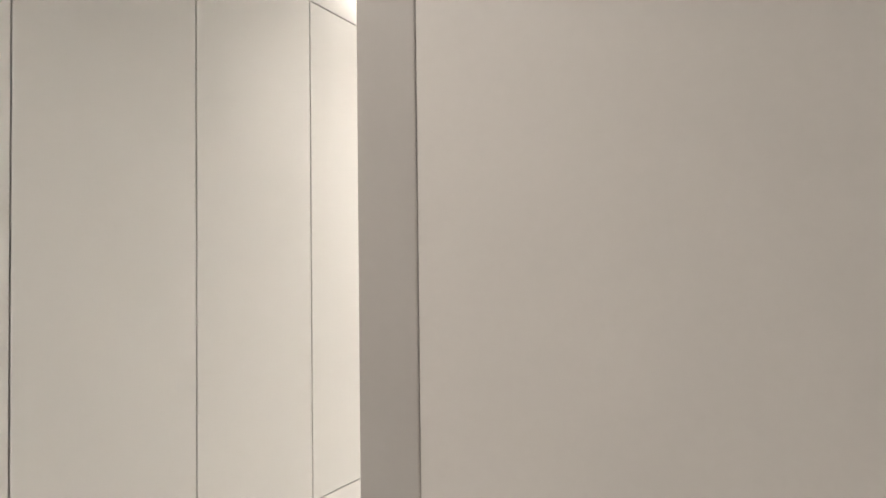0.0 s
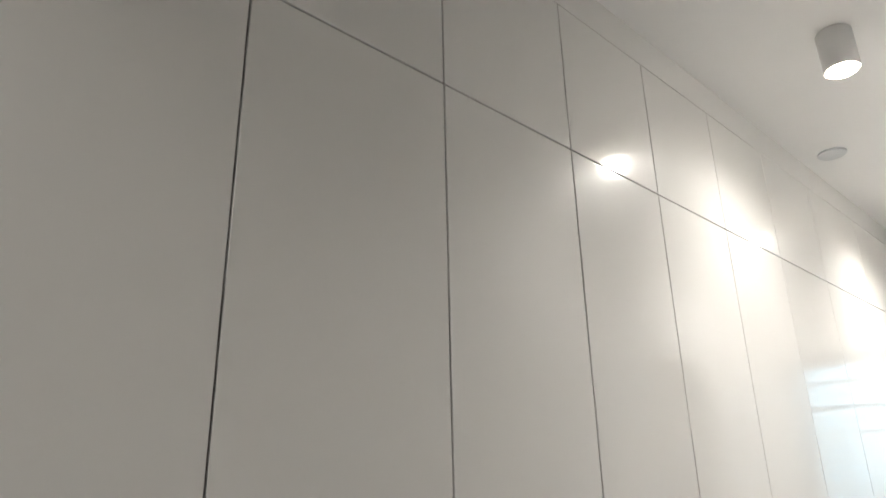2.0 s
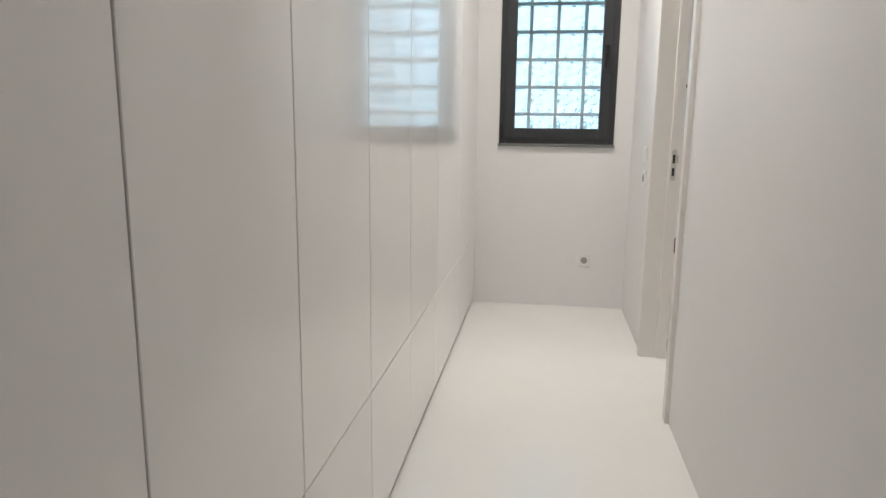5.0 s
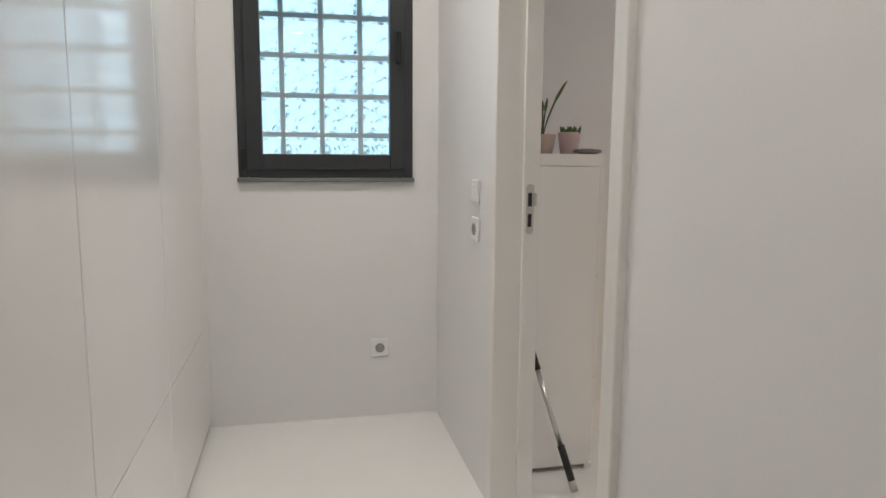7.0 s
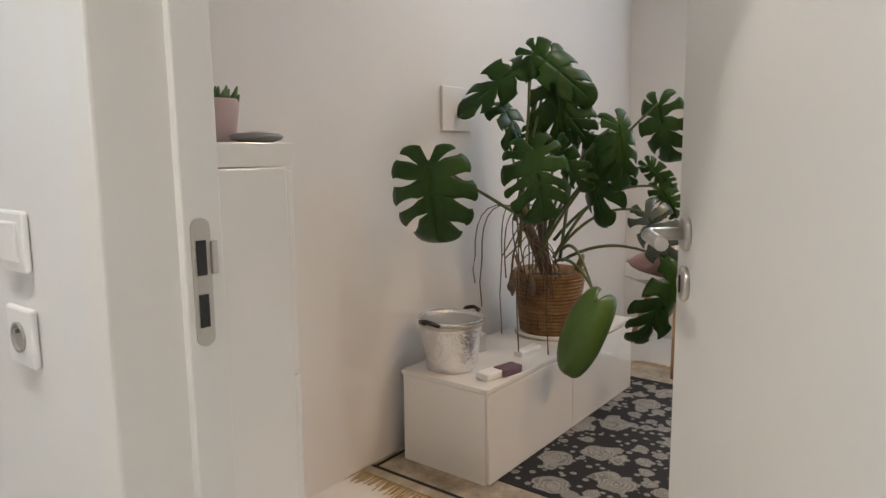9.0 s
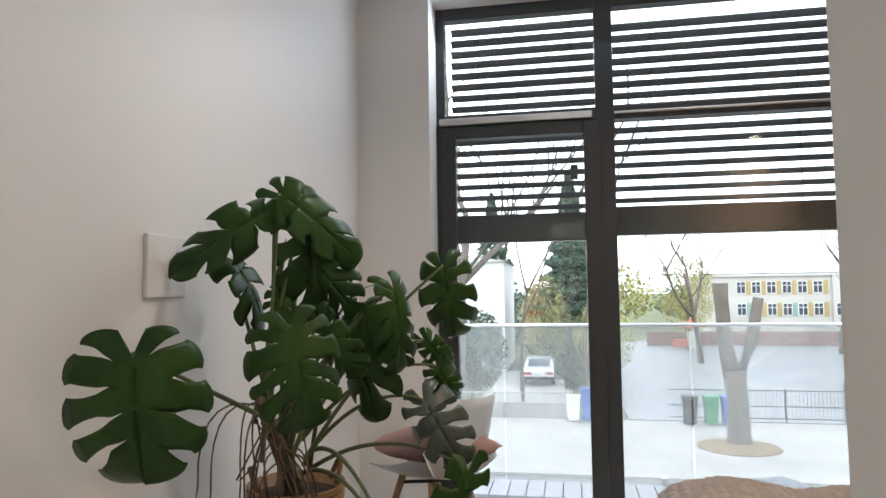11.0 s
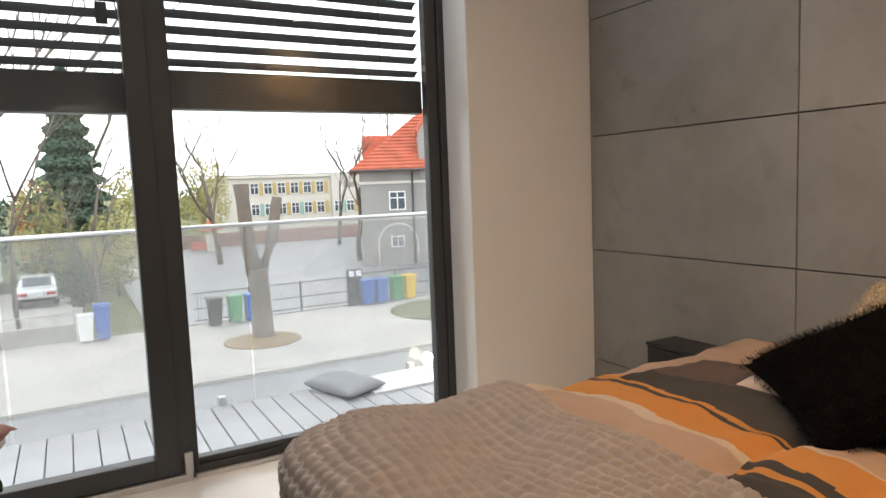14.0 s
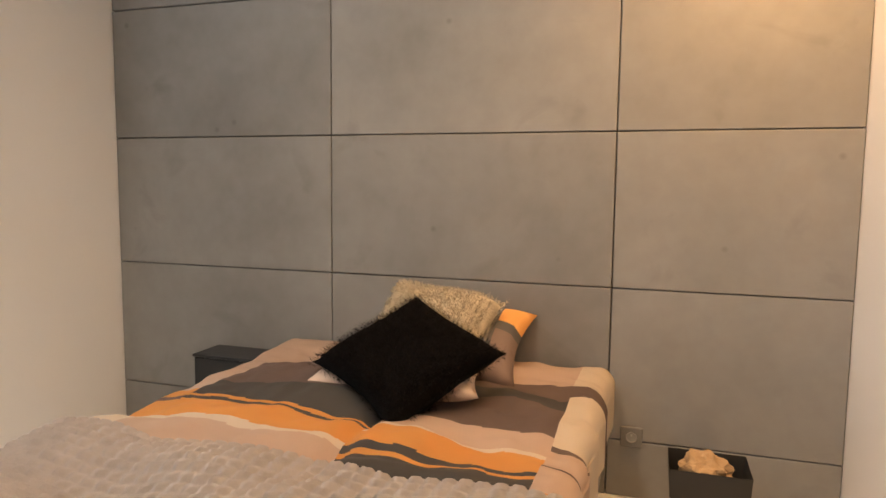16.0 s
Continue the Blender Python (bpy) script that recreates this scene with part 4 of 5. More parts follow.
def cushion(name, w, h, th, m, label, pinch=0.12, hair=0, hair_len=0.03, seed=1, nseg=18):
    """A stuffed square cushion lying in its local xy plane."""
    r = random.Random(seed)
    b = bmesh.new()
    for s in (1, -1):
        g = []
        for i in range(nseg + 1):
            row = []
            for j in range(nseg + 1):
                u, v = i / nseg * 2 - 1, j / nseg * 2 - 1
                k = (1 - u ** 4) * (1 - v ** 4)
                px = u * w / 2 * (1 - pinch * (1 - v * v) * u * u)
                py = v * h / 2 * (1 - pinch * (1 - u * u) * v * v)
                wob = 0.06 * noise.noise(Vector((u * 1.7 + seed, v * 1.7, s)))
                row.append(b.verts.new((px, py, s * th / 2 * (k ** 0.5) * (1 + wob * 2))))
            g.append(row)
        for a, c in zip(g, g[1:]):
            for j in range(nseg):
                q = (a[j], c[j], c[j + 1], a[j + 1])
                b.faces.new(q if s > 0 else q[::-1]).smooth = True
    bmesh.ops.remove_doubles(b, verts=b.verts, dist=0.001)
    if hair:
        b.verts.ensure_lookup_table()
        b.normal_update()
        base = [(v.co.copy(), v.normal.copy()) for v in b.verts]
        for k in range(hair):
            co, no = base[r.randrange(len(base))]
            co = co + Vector((r.uniform(-1, 1), r.uniform(-1, 1), 0)) * (w / nseg * 0.5)
            d = (no + Vector((r.uniform(-1, 1), r.uniform(-1, 1), r.uniform(-1, 1))) * 0.9).normalized() * hair_len * r.uniform(0.5, 1.2)
            sd = d.orthogonal().normalized() * 0.0015
            b.faces.new((b.verts.new(co - sd), b.verts.new(co + sd), b.verts.new(co + d)))
    o = part(name, b, m)
    return tagged(o, label, "cushion")


c = cushion("seat_cushion", 0.46, 0.46, 0.13, PINK, "dusty pink cushion on the white chair")
c.matrix_world = Matrix.Translation((3.7, 1.97, 0.555)) @ Matrix.Rotation(radians(22), 4, "Y") @ Matrix.Rotation(radians(40), 4, "Z")

# ---- bed ----
BX0, BX1, BY0, BY1 = 1.83, 3.23, -0.93, 0.98
t = thing("bed", ((BX0 + BX1) / 2, 0.05, 0), "white bed frame under the bedding", "bed")
child("side_rail", bx(BX0 + 0.03, BX0 + 0.06, BY0, BY1, 0.08, 0.3, 0.004), LACQUER, t)
child("side_rail", bx(BX1 - 0.06, BX1 - 0.03, BY0, BY1, 0.08, 0.3, 0.004), LACQUER, t)
child("foot_rail", bx(BX0 + 0.06, BX1 - 0.06, BY1 - 0.03, BY1, 0.08, 0.3, 0.004), LACQUER, t)
child("head_rail", bx(BX0 + 0.06, BX1 - 0.06, BY0, BY0 + 0.03, 0.08, 0.3, 0.004), LACQUER, t)
for x in (BX0 + 0.06, BX1 - 0.12):
    for y in (BY0 + 0.03, BY1 - 0.09):
        child("leg", bx(x, x + 0.06, y, y + 0.06, 0.0, 0.09, 0.004), WOOD, t)
tagged(part("mattress", bx(BX0 + 0.04, BX1 - 0.04, BY0 + 0.01, BY1 - 0.02, 0.3, 0.46, 0.04, 3), CREAM), "cream mattress on the bed frame", "mattress")


def hump(x, y):
    return 0.035 * noise.noise(Vector((x * 2.3, y * 2.3, 3))) + 0.018 * noise.noise(Vector((x * 6, y * 6, 7))) + 0.006 * noise.noise(Vector((x * 17, y * 17, 1)))


def cover(x0, x1, y0, y1, top, drop, sides, nx, ny, relief=None, corner=0.0):
    """A cloth over the bed: lies at top and rounds down over the named sides by drop."""
    b = bmesh.new()
    R = 0.07
    us = [i / nx for i in range(nx + 1)]
    vs = [j / ny for j in range(ny + 1)]

    def bend(s, lo, hi, lo_side, hi_side):
        # s in [0,1] along the unrolled cloth; gives position and fall
        L = hi - lo
        a = drop if lo_side else 0
        c = drop if hi_side else 0
        p = -a + s * (L + a + c)
        out, fall = lo + p, 0.0
        if p < R and lo_side:
            k = (R - p)
            if k < R * 1.571:
                out, fall = lo + R - R * math.sin(k / R), R - R * math.cos(k / R)
            else:
                out, fall = lo, R + (k - R * 1.571)
        if p > L - R and hi_side:
            k = p - (L - R)
            if k < R * 1.571:
                out, fall = hi - R + R * math.sin(k / R), R - R * math.cos(k / R)
            else:
                out, fall = hi, R + (k - R * 1.571)
        return out, fall

    g = []
    for u in us:
        row = []
        for v in vs:
            X, fx = bend(u, x0, x1, "w" in sides, "e" in sides)
            Y, fy = bend(v, y0, y1, "s" in sides, "n" in sides)
            f = max(fx, fy)
            if corner and X > x1 - corner and Y > y1 - corner:
                du, dv = (X - x1 + corner) / corner, (Y - y1 + corner) / corner
                q = max(du, dv) / (du ** 3 + dv ** 3) ** (1 / 3)
                X, Y = x1 - corner + du * q * corner, y1 - corner + dv * q * corner
            h = hump(X, Y) * (1.0 if f < R else 0.35)
            e = relief(u, v, X, Y) if relief else 0
            sx = (-1 if X <= x0 + R else 1) * (fx / R if fx < R else 1) * (h * 0.6 + e)
            row.append(b.verts.new((X + sx, Y + (fy / R if fy < R else 1) * (h * 0.6 + e), top + h + e * (1 if f < R else 0.2) - f)))
        g.append(row)
    for a, c in zip(g, g[1:]):
        for j in range(ny):
            b.faces.new((a[j], c[j], c[j + 1], a[j + 1])).smooth = True
    bmesh.ops.solidify(b, geom=b.faces[:], thickness=-0.012)
    return b


# striped duvet: two sewn panels with shifted bands, and plain edge strips


def quilted(u, v, X, Y):
    seam = -0.028 * math.exp(-((X - 2.455) / 0.035) ** 2)
    folds = 0.009 * math.sin(7 * X + 9 * noise.noise(Vector((X * 1.5, Y * 3, 2)))) + 0.006 * abs(noise.noise(Vector((X * 9, Y * 3, 5))))
    return seam + folds + 0.03 * math.exp(-((X - 2.75) / 0.25) ** 2)


dv_bm = cover(BX0, BX1, BY0 + 0.02, 0.5, 0.53, 0.2, "we", 220, 240, quilted)
duvet = part("duvet", dv_bm, PEACH)
tagged(duvet, "rumpled duvet in orange, peach, taupe and grey stripes", "duvet")
for m in (ORANGE, TAUPE, GREYC, CREAM):
    duvet.data.materials.append(m)
NEAR_BANDS = ((0.165, 3), (0.148, 1), (0.122, 3), (0.0, 1), (-0.028, 4), (-0.17, 0), (-0.4, 2), (-0.49, 3), (-0.6, 2))
FAR_BANDS = ((0.135, 0), (0.108, 4), (-0.03, 1), (-0.055, 3), (-0.075, 1), (-0.22, 3), (-0.5, 2))
WEST_BANDS = ((0.24, 1), (0.06, 0), (0.045, 2), (-0.1, 0), (-0.125, 2), (-0.52, 4), (-0.6, 2))
EAST_BANDS = ((0.12, 4), (-0.02, 1), (-0.05, 2), (-0.12, 1))


def band_of(x, y):
    for rows, x0, rest in ((EAST_BANDS, 3.09, 0), (FAR_BANDS, 2.455, 0), (NEAR_BANDS, 1.94, 0), (WEST_BANDS, -9, 4)):
        if x > x0:
            for lim, m in rows:
                if y > lim:
                    return m
            return rest
    return 0


for pg in duvet.data.polygons:
    x, y, _ = pg.center
    pg.material_index = band_of(x, y + 0.006 * math.sin(x * 9) + 0.006 * noise.noise(Vector((x * 6, y * 2, 0))))


def knit(u, v, X, Y):
    """Thick braided ribs, and the heaps into which the blanket is pushed."""
    a = u * 54
    w = abs(math.sin(math.pi * a)) ** 0.6
    lean = 0.5 * abs(2 * (a % 1.0) - 1)
    st = abs(math.sin(math.pi * (v * 31 + lean))) ** 0.7
    heap = 0.05 * math.exp(-((X - 3.0) ** 2 + (Y - 0.86) ** 2) / 0.035) + 0.03 * math.exp(-((X - 2.72) ** 2 + (Y - 0.42) ** 2) / 0.025)
    heap += 0.022 * math.exp(-((X - 3.0) ** 2 + (Y - 0.4) ** 2) / 0.012) - 0.022 * math.exp(-((X - 2.82) ** 2 + (Y - 0.62) ** 2) / 0.02)
    heap += 0.02 * math.exp(-((X - 2.4) ** 2 + (Y - 0.7) ** 2) / 0.03)
    return 0.017 * w * (0.3 + 0.7 * st) + heap


blanket = part("knitted_blanket", cover(BX0 - 0.03, BX1 - 0.01, 0.32, BY1 + 0.07, 0.565, 0.34, "wen", 430, 320, knit, 0.28), KNIT)
tagged(blanket, "chunky beige-grey knitted blanket over the bed foot", "blanket")

c = cushion("bed_pillow", 0.66, 0.46, 0.17, TAUPE, "taupe and orange striped pillow on the bed", seed=4)
c.data.materials.append(ORANGE)
c.data.materials.append(CREAM)
c.data.materials.append(GREYC)
for pg in c.data.polygons:
    q, w = pg.center.x, pg.center.y
    pg.material_index = 1 if q < -0.2 and w < -0.08 else (2 if q > 0.24 else (3 if -0.2 < q < -0.16 or (q < -0.2 and w < -0.02) else 0))
c.matrix_world = Matrix.Translation((2.46, -0.75, 0.61)) @ Matrix.Rotation(radians(-24), 4, "X")
c = cushion("fur_cushion", 0.45, 0.36, 0.2, FURW, "cream long-haired fur cushion", hair=16000, hair_len=0.017, seed=5)
c.matrix_world = Matrix.Translation((2.48, -0.68, 0.68)) @ Matrix.Rotation(radians(-38), 4, "X") @ Matrix.Rotation(radians(-8), 4, "Z")
c = cushion("shag_cushion", 0.46, 0.46, 0.14, FURB, "black shaggy square cushion standing on its corner", hair=16000, hair_len=0.022, seed=6)
c.matrix_world = Matrix.Translation((2.45, -0.34, 0.655)) @ Matrix.Rotation(radians(-28), 4, "X") @ Matrix.Rotation(radians(56), 4, "Z")
c = cushion("small_pillow", 0.6, 0.36, 0.11, PEACH, "peach cotton pillow under the cushions", seed=8)
c.matrix_world = Matrix.Translation((2.51, -0.43, 0.58)) @ Matrix.Rotation(radians(-6), 4, "X") @ Matrix.Rotation(radians(6), 4, "Z")

t = thing("bedside_box", (3.46, -0.86, 0), "black bedside cabinet by the concrete wall", "nightstand")
child("body", bx(3.29, 3.63, -0.955, -0.775, 0.0, 0.445, 0.006), BLACK, t)
child("top", bx(3.285, 3.635, -0.96, -0.77, 0.447, 0.46, 0.003), mat("black_top", (0.02, 0.02, 0.022), 0.35), t)
outlet((1.752, SY, 0.248), mat("grey_plate", (0.2, 0.19, 0.18), 0.4), label="grey wall socket in the concrete wall").rotation_euler = (0, 0, radians(180))

# waste bin
t = thing("waste_bin", (1.49, -0.72, 0), "dark square bin filled with brown paper", "waste bin")
b = bmesh.new()
bx(-0.13, 0.13, -0.1, 0.1, 0, 0.28, bm=b)
for v in b.verts:
    if v.co.z < 0.1:
        v.co.x *= 0.8
        v.co.y *= 0.8
top = [f for f in b.faces if f.normal.z > 0.9]
r = bmesh.ops.inset_region(b, faces=top, thickness=0.008)
bmesh.ops.translate(b, verts=list({v for f in top for v in f.verts}), vec=(0, 0, -0.1))
part("body", b, mat("dark_bin", (0.03, 0.028, 0.026), 0.5), t)
t = bmesh.new()
bmesh.ops.create_icosphere(t, subdivisions=4, radius=0.085)
for v in t.verts:
    n = noise.noise(v.co * 22) + 0.6 * noise.noise(v.co * 50)
    v.co *= 1 + 0.28 * n
    v.co.z *= 0.75
o = tagged(part("crumpled_paper", t, PAPER), "crumpled brown paper in the bin", "paper")
o.location = (1.5, -0.72, 0.25)

# bedroom ceiling lamp
t = thing("ceiling_downlight", (1.32, -0.5, CZ), "cylindrical warm downlight, lit, on the bedroom ceiling", "ceiling lamp", "surface downlights")
part("housing", lathe([(0.058, -0.215), (0.062, -0.22), (0.064, -0.218), (0.064, -0.004), (0.06, 0.0)], 32), PLASTIC, t)
part("lit_disc", lathe([(0.05, -0.224), (0.052, -0.221)], 32), BULB, t, "glowing lamp face")

# ---- balcony ----
DZ = -0.3
t = thing("balcony_deck", (5.4, 1.0, DZ), "grey wood-plastic balcony boards", "deck", kind="structure")
bd = bx(-0.87, 0.87, -0.0675, 0.0675, -0.025, 0.0, 0.004, 1)
o0 = None
for k in range(44):
    if o0 is None:
        o0 = part("deck_board", bd, DECK, t)
        o = o0
    else:
        o = new("deck_board", o0.data)
        o.parent = t
    o.location = (0.03, -3.2 + k * 0.142, 0)
wallbox("slab_balcony", (4.46, 6.34, -2.6, 4.0, DZ - 0.3, DZ - 0.03), JOINT, "dark balcony slab under the boards")
wallbox("wall_facade_below", (4.45, 4.6, -8, 9, -4.1, 0.0), PLASTERW, "white facade under the window")
t = thing("balcony_railing", (6.32, 0.7, DZ), "frameless glass balcony railing with a steel top rail", "railing")
for a, b in ((-2.6, -1.12), (-1.1, 0.38), (0.4, 1.88), (1.9, 3.4)):
    o = child("glass_panel", bx(6.31, 6.326, a, b, DZ - 0.1, 0.96, 0.001, 1), RAILG, t)
    o.visible_shadow = False
    child("clamp", bx(6.28, 6.35, a + 0.2, a + 0.25, DZ - 0.02, DZ + 0.06, 0.004), ALU, t)
child("top_rail", tube([(6.318, -2.6, 0.975), (6.318, 3.4, 0.975)], 0.015, 14), ALU, t)
tagged(part("white_board", bx(5.86, 6.28, -1.3, -0.36, DZ, DZ + 0.02, 0.004), PLASTIC), "white flat board lying on the deck", "board")
t = thing("deck_lamp", (6.2, -0.98, DZ + 0.02), "small glowing lamp on the balcony deck", "lamp")
part("base", lathe([(0.04, 0), (0.045, 0.01), (0.02, 0.03)], 20), PLASTIC, t)
part("globe", lathe([(0.01, 0.03), (0.035, 0.045), (0.048, 0.08), (0.035, 0.115), (0.01, 0.128)], 24), BULB, t, "glowing globe")
c = cushion("outdoor_cover", 0.55, 0.36, 0.11, mat("grey_cover", (0.3, 0.31, 0.33), 0.7), "grey folded cover on the deck", seed=11)
c.matrix_world = Matrix.Translation((6.1, -0.22, DZ + 0.055)) @ Matrix.Rotation(radians(20), 4, "Z")

# ---- street ----
G = -4.1


def sheet(name, x0, x1, y0, y1, z, m, label):
    return tagged(part(name, bx(x0, x1, y0, y1, z - 0.12, z), m), label, name.split("_")[0], kind="structure")


gr = tagged(part("ground", bx(4.6, 900, -600, 600, G - 1.0, G - 0.05), GRASS), "dull autumn grass reaching far", "ground", kind="structure")
sheet("road", 4.7, 20.5, -200, 200, G, ASPH, "wet grey asphalt street")
sheet("pavement", 20.5, 29.0, -60, 60, G + 0.1, PAVE, "pale worn pavement beside the street")
sheet("road_yard", 29.6, 74.0, -60, -1.0, G + 0.02, ASPH, "asphalt yard behind the fence")
sheet("road_drive", 29.0, 46, 1.2, 5.8, G + 0.03, PAVE, "pale driveway with a parked car")


def disc(name, x, y, r, m, label, h=0.12):
    o = part(name, lathe([(r, 0), (r * 0.9, h * 0.5), (r * 0.3, h)], 28, (x, y, G + 0.09)), m)
    return tagged(o, label, name.split("_")[0], kind="structure")


disc("ground_tree_island", 24.6, -4.1, 1.35, EARTH, "brown leaf litter round the stump")
disc("ground_verge", 25.5, -12.2, 2.6, GRASS, "worn grass patch in the pavement")


def limb(bm, p, d, l, r, depth, rn, spread=0.55, up=0.15):
    pts = [p]
    for k in range(4):
        d = (d + Vector((rn.uniform(-1, 1), rn.uniform(-1, 1), rn.uniform(-0.6, 1) * 0.6)) * 0.16 + Vector((0, 0, up * 0.2))).normalized()
        pts.append(pts[-1] + d * l / 4)
    tube(pts, [r, r * 0.88, r * 0.76, r * 0.64, r * 0.5], 6 if depth > 1 else 4, bm=bm)
    if depth:
        for k in range(3 if depth > 1 else 4):
            i = rn.choice((2, 3, 4))
            nd = (d + Vector((rn.uniform(-1, 1), rn.uniform(-1, 1), rn.uniform(-0.3, 0.7))) * spread * 1.5).normalized()
            limb(bm, pts[i], nd, l * rn.uniform(0.5, 0.8), r * 0.5, depth - 1, rn, spread, up)


def bare_tree(x, y, h, r, seed, depth=4, lean=(0, 0), label="bare leafless street tree with fine twigs"):
    rn = random.Random(seed)
    t = thing("tree", (x, y, G), label, "tree", "bare trees")
    b = bmesh.new()
    limb(b, Vector((0, 0, -0.1)), Vector((lean[0], lean[1], 1)).normalized(), h * 0.45, r, depth, rn)
    part("trunk", b, BARK, t)
    return t


bare_tree(52, -8.0, 15, 0.24, 5, 5)
bare_tree(60, -20.2, 14, 0.2, 9, 5)
bare_tree(46, -16.5, 12, 0.2, 12)
bare_tree(31, 3.4, 12, 0.1, 21, 5, label="tall bare tree with fine drooping twigs")
bare_tree(26, 6.6, 12, 0.22, 22, 5, label="tall bare tree with fine drooping twigs")
bare_tree(52, -20.5, 15, 0.22, 31, 5)
bare_tree(19, 4.6, 17, 0.2, 35, 5, (0, -0.12), label="tall bare tree with branches spreading over the street")
bare_tree(31, 0.6, 9, 0.15, 33, 4)

# pollarded stump
st = thing("tree_stump", (24.9, -4.2, G), "pollarded grey tree trunk with two stubs", "tree")
b = tube([(0, 0, -0.1), (0, 0, 0.3), (0.02, 0.02, 1.6), (0, 0.1, 2.6)], [0.55, 0.38, 0.32, 0.36], 14)
tube([(0, 0.14, 2.4), (0, 0.34, 3.4), (0, 0.42, 5.0), (0, 0.44, 5.55)], [0.28, 0.25, 0.2, 0.27], 12, bm=b)
tube([(0, -0.05, 2.4), (0, -0.5, 3.5), (0, -0.78, 5.05)], [0.24, 0.2, 0.17], 12, bm=b)
for v in b.verts:
    v.co += Vector((noise.noise(v.co * 2), noise.noise(v.co * 2 + Vector((5, 0, 0))), 0)) * 0.06
part("trunk", b, BARK, st)


def leafy(name, x, y, h, w, m, seed, label, cone=False, n=2600, leaf=0.22, z0=0.0):
    """A crown of many small leaf clumps on a tapered trunk with limbs."""
    rn = random.Random(seed)
    t = thing(name, (x, y, G), label, "tree" if h > 2.5 else "shrub")
    tb = bmesh.new()
    limb(tb, Vector((0, 0, -0.1)), Vector((0, 0, 1)), h * (0.9 if cone else 0.5), max(0.05, h * 0.018), 2, rn)
    part("trunk", tb, BARK, t)
    vs, fs = [], []
    for k in range(n):
        q = rn.random()
        if cone:
            z = h * (0.06 + 0.94 * q)
            tier = 0.82 + 0.18 * math.cos(z * 6.5)
            r = w * (1 - q) ** 0.85 * tier * math.sqrt(rn.random()) + 0.05
            a = rn.uniform(0, 6.283)
            p = Vector((r * math.cos(a), r * math.sin(a), z - 0.25 * r))
        else:
            while True:
                p = Vector((rn.uniform(-1, 1), rn.uniform(-1, 1), rn.uniform(-1, 1)))
                if p.length < 1 and noise.noise(p * 2.4 + Vector((seed, 0, 0))) > -0.18:
                    break
            p = Vector((p.x * w, p.y * w, z0 + (h - z0) * (0.55 + 0.45 * p.z)))
        s = leaf * rn.uniform(0.5, 1.2)
        e1 = Vector((rn.uniform(-1, 1), rn.uniform(-1, 1), rn.uniform(-1, 0.4))).normalized() * s
        e2 = e1.orthogonal().normalized() * s * 0.45
        i = len(vs)
        vs += [p - e1 * 0.5, p + e2 * 0.5, p + e1 * 0.5, p - e2 * 0.5]
        fs.append((i, i + 1, i + 2, i + 3))
    me = bpy.data.meshes.new("crown")
    me.from_pydata([tuple(v) for v in vs], [], fs)
    me.materials.append(m)
    o = new("crown", me)
    o.parent = t
    o["kind"] = "stuff"
    return t


leafy("conifer", 48, 1.2, 13.5, 3.4, NEEDLE, 41, "tall dark green conifer", True, 26000, 0.4)
leafy("conifer", 66, 8.6, 15, 4.0, NEEDLE, 42, "tall dark green conifer behind the house", True, 7000, 0.5)
leafy("tree", 41, -0.6, 4.6, 1.9, AUTUMN, 43, "yellow-green weeping shrub tree", False, 5000, 0.17)
leafy("tree", 44, 2.8, 6.5, 1.6, AUTUMN, 49, "yellow-green tree with thin foliage", False, 2800, 0.17)
leafy("tree", 50, 3.2, 6.6, 1.5, RUST, 44, "small tree with orange autumn leaves", False, 1500, 0.3)
leafy("shrub", 33, 6.0, 4.6, 1.7, SHRUB, 45, "dark green garden shrub", False, 4500, 0.24)
leafy("shrub", 36, 1.2, 2.6, 1.0, SHRUB, 46, "dark green hedge shrub", False, 2500, 0.2)
leafy("tree", 66, -9.4, 9.0, 2.6, AUTUMN, 47, "yellow autumn tree by the school", False, 5000, 0.26)
for k in range(26):
    yy = -60 + k * 6.2
    if -38 < yy < -12:
        continue
    leafy("tree", 105 + rnd.uniform(-6, 10), yy * 1.6, rnd.uniform(6, 10), 5, SHRUB if k % 3 else AUTUMN, 60 + k, "distant dull green grove tree", False, 900, 0.9)


def framed_window(parent, at, w, h):
    """A window on a facade facing -x: pane, frame and glazing bars."""
    wn_ = part("window", bx(-0.06, 0.02, -w / 2, w / 2, 0, h, 0.01, 1), PLASTIC, parent)
    wn_.location = at
    for a, b in ((-w / 2 + 0.08, -0.04), (0.04, w / 2 - 0.08)):
        for c, d in ((0.08, h * 0.62), (h * 0.68, h - 0.08)):
            part("pane", bx(-0.075, -0.05, a, b, c, d), PANE, wn_)


# school
sc = thing("school_building", (76, -24, G), "long cream two-storey school with coloured window panels", "building")
part("wall", bx(0, 12, -14, 10.6, 0, 6.6, 0.02, 1), PLASTERC, sc)
part("front_block", bx(-0.35, 0, -14, -1.4, 0, 6.9, 0.02, 1), PLASTERC, sc)
part("roof", bx(-0.25, 12.2, -14.2, 10.8, 6.61, 6.95, 0.02, 1), PLASTERC, sc, "pale flat roof edge")
for k in range(9):
    y = 7.4 - k * 1.5
    for j, zz in enumerate((2.5, 4.8)):
        xx = 0 if k < 6 else -0.36
        if j == 1 and k > 5:
            continue
        framed_window(sc, (xx, y - (0.5 if k > 5 else 0), zz), 0.95, 1.3)
        part("panel", bx(xx - 0.05, xx + 0.02, y - 0.97 - (0.5 if k > 5 else 0), y - 0.52 - (0.5 if k > 5 else 0), zz - 0.1, zz + 1.35), OCHRE if (k + j) % 3 or j else MINT, sc)
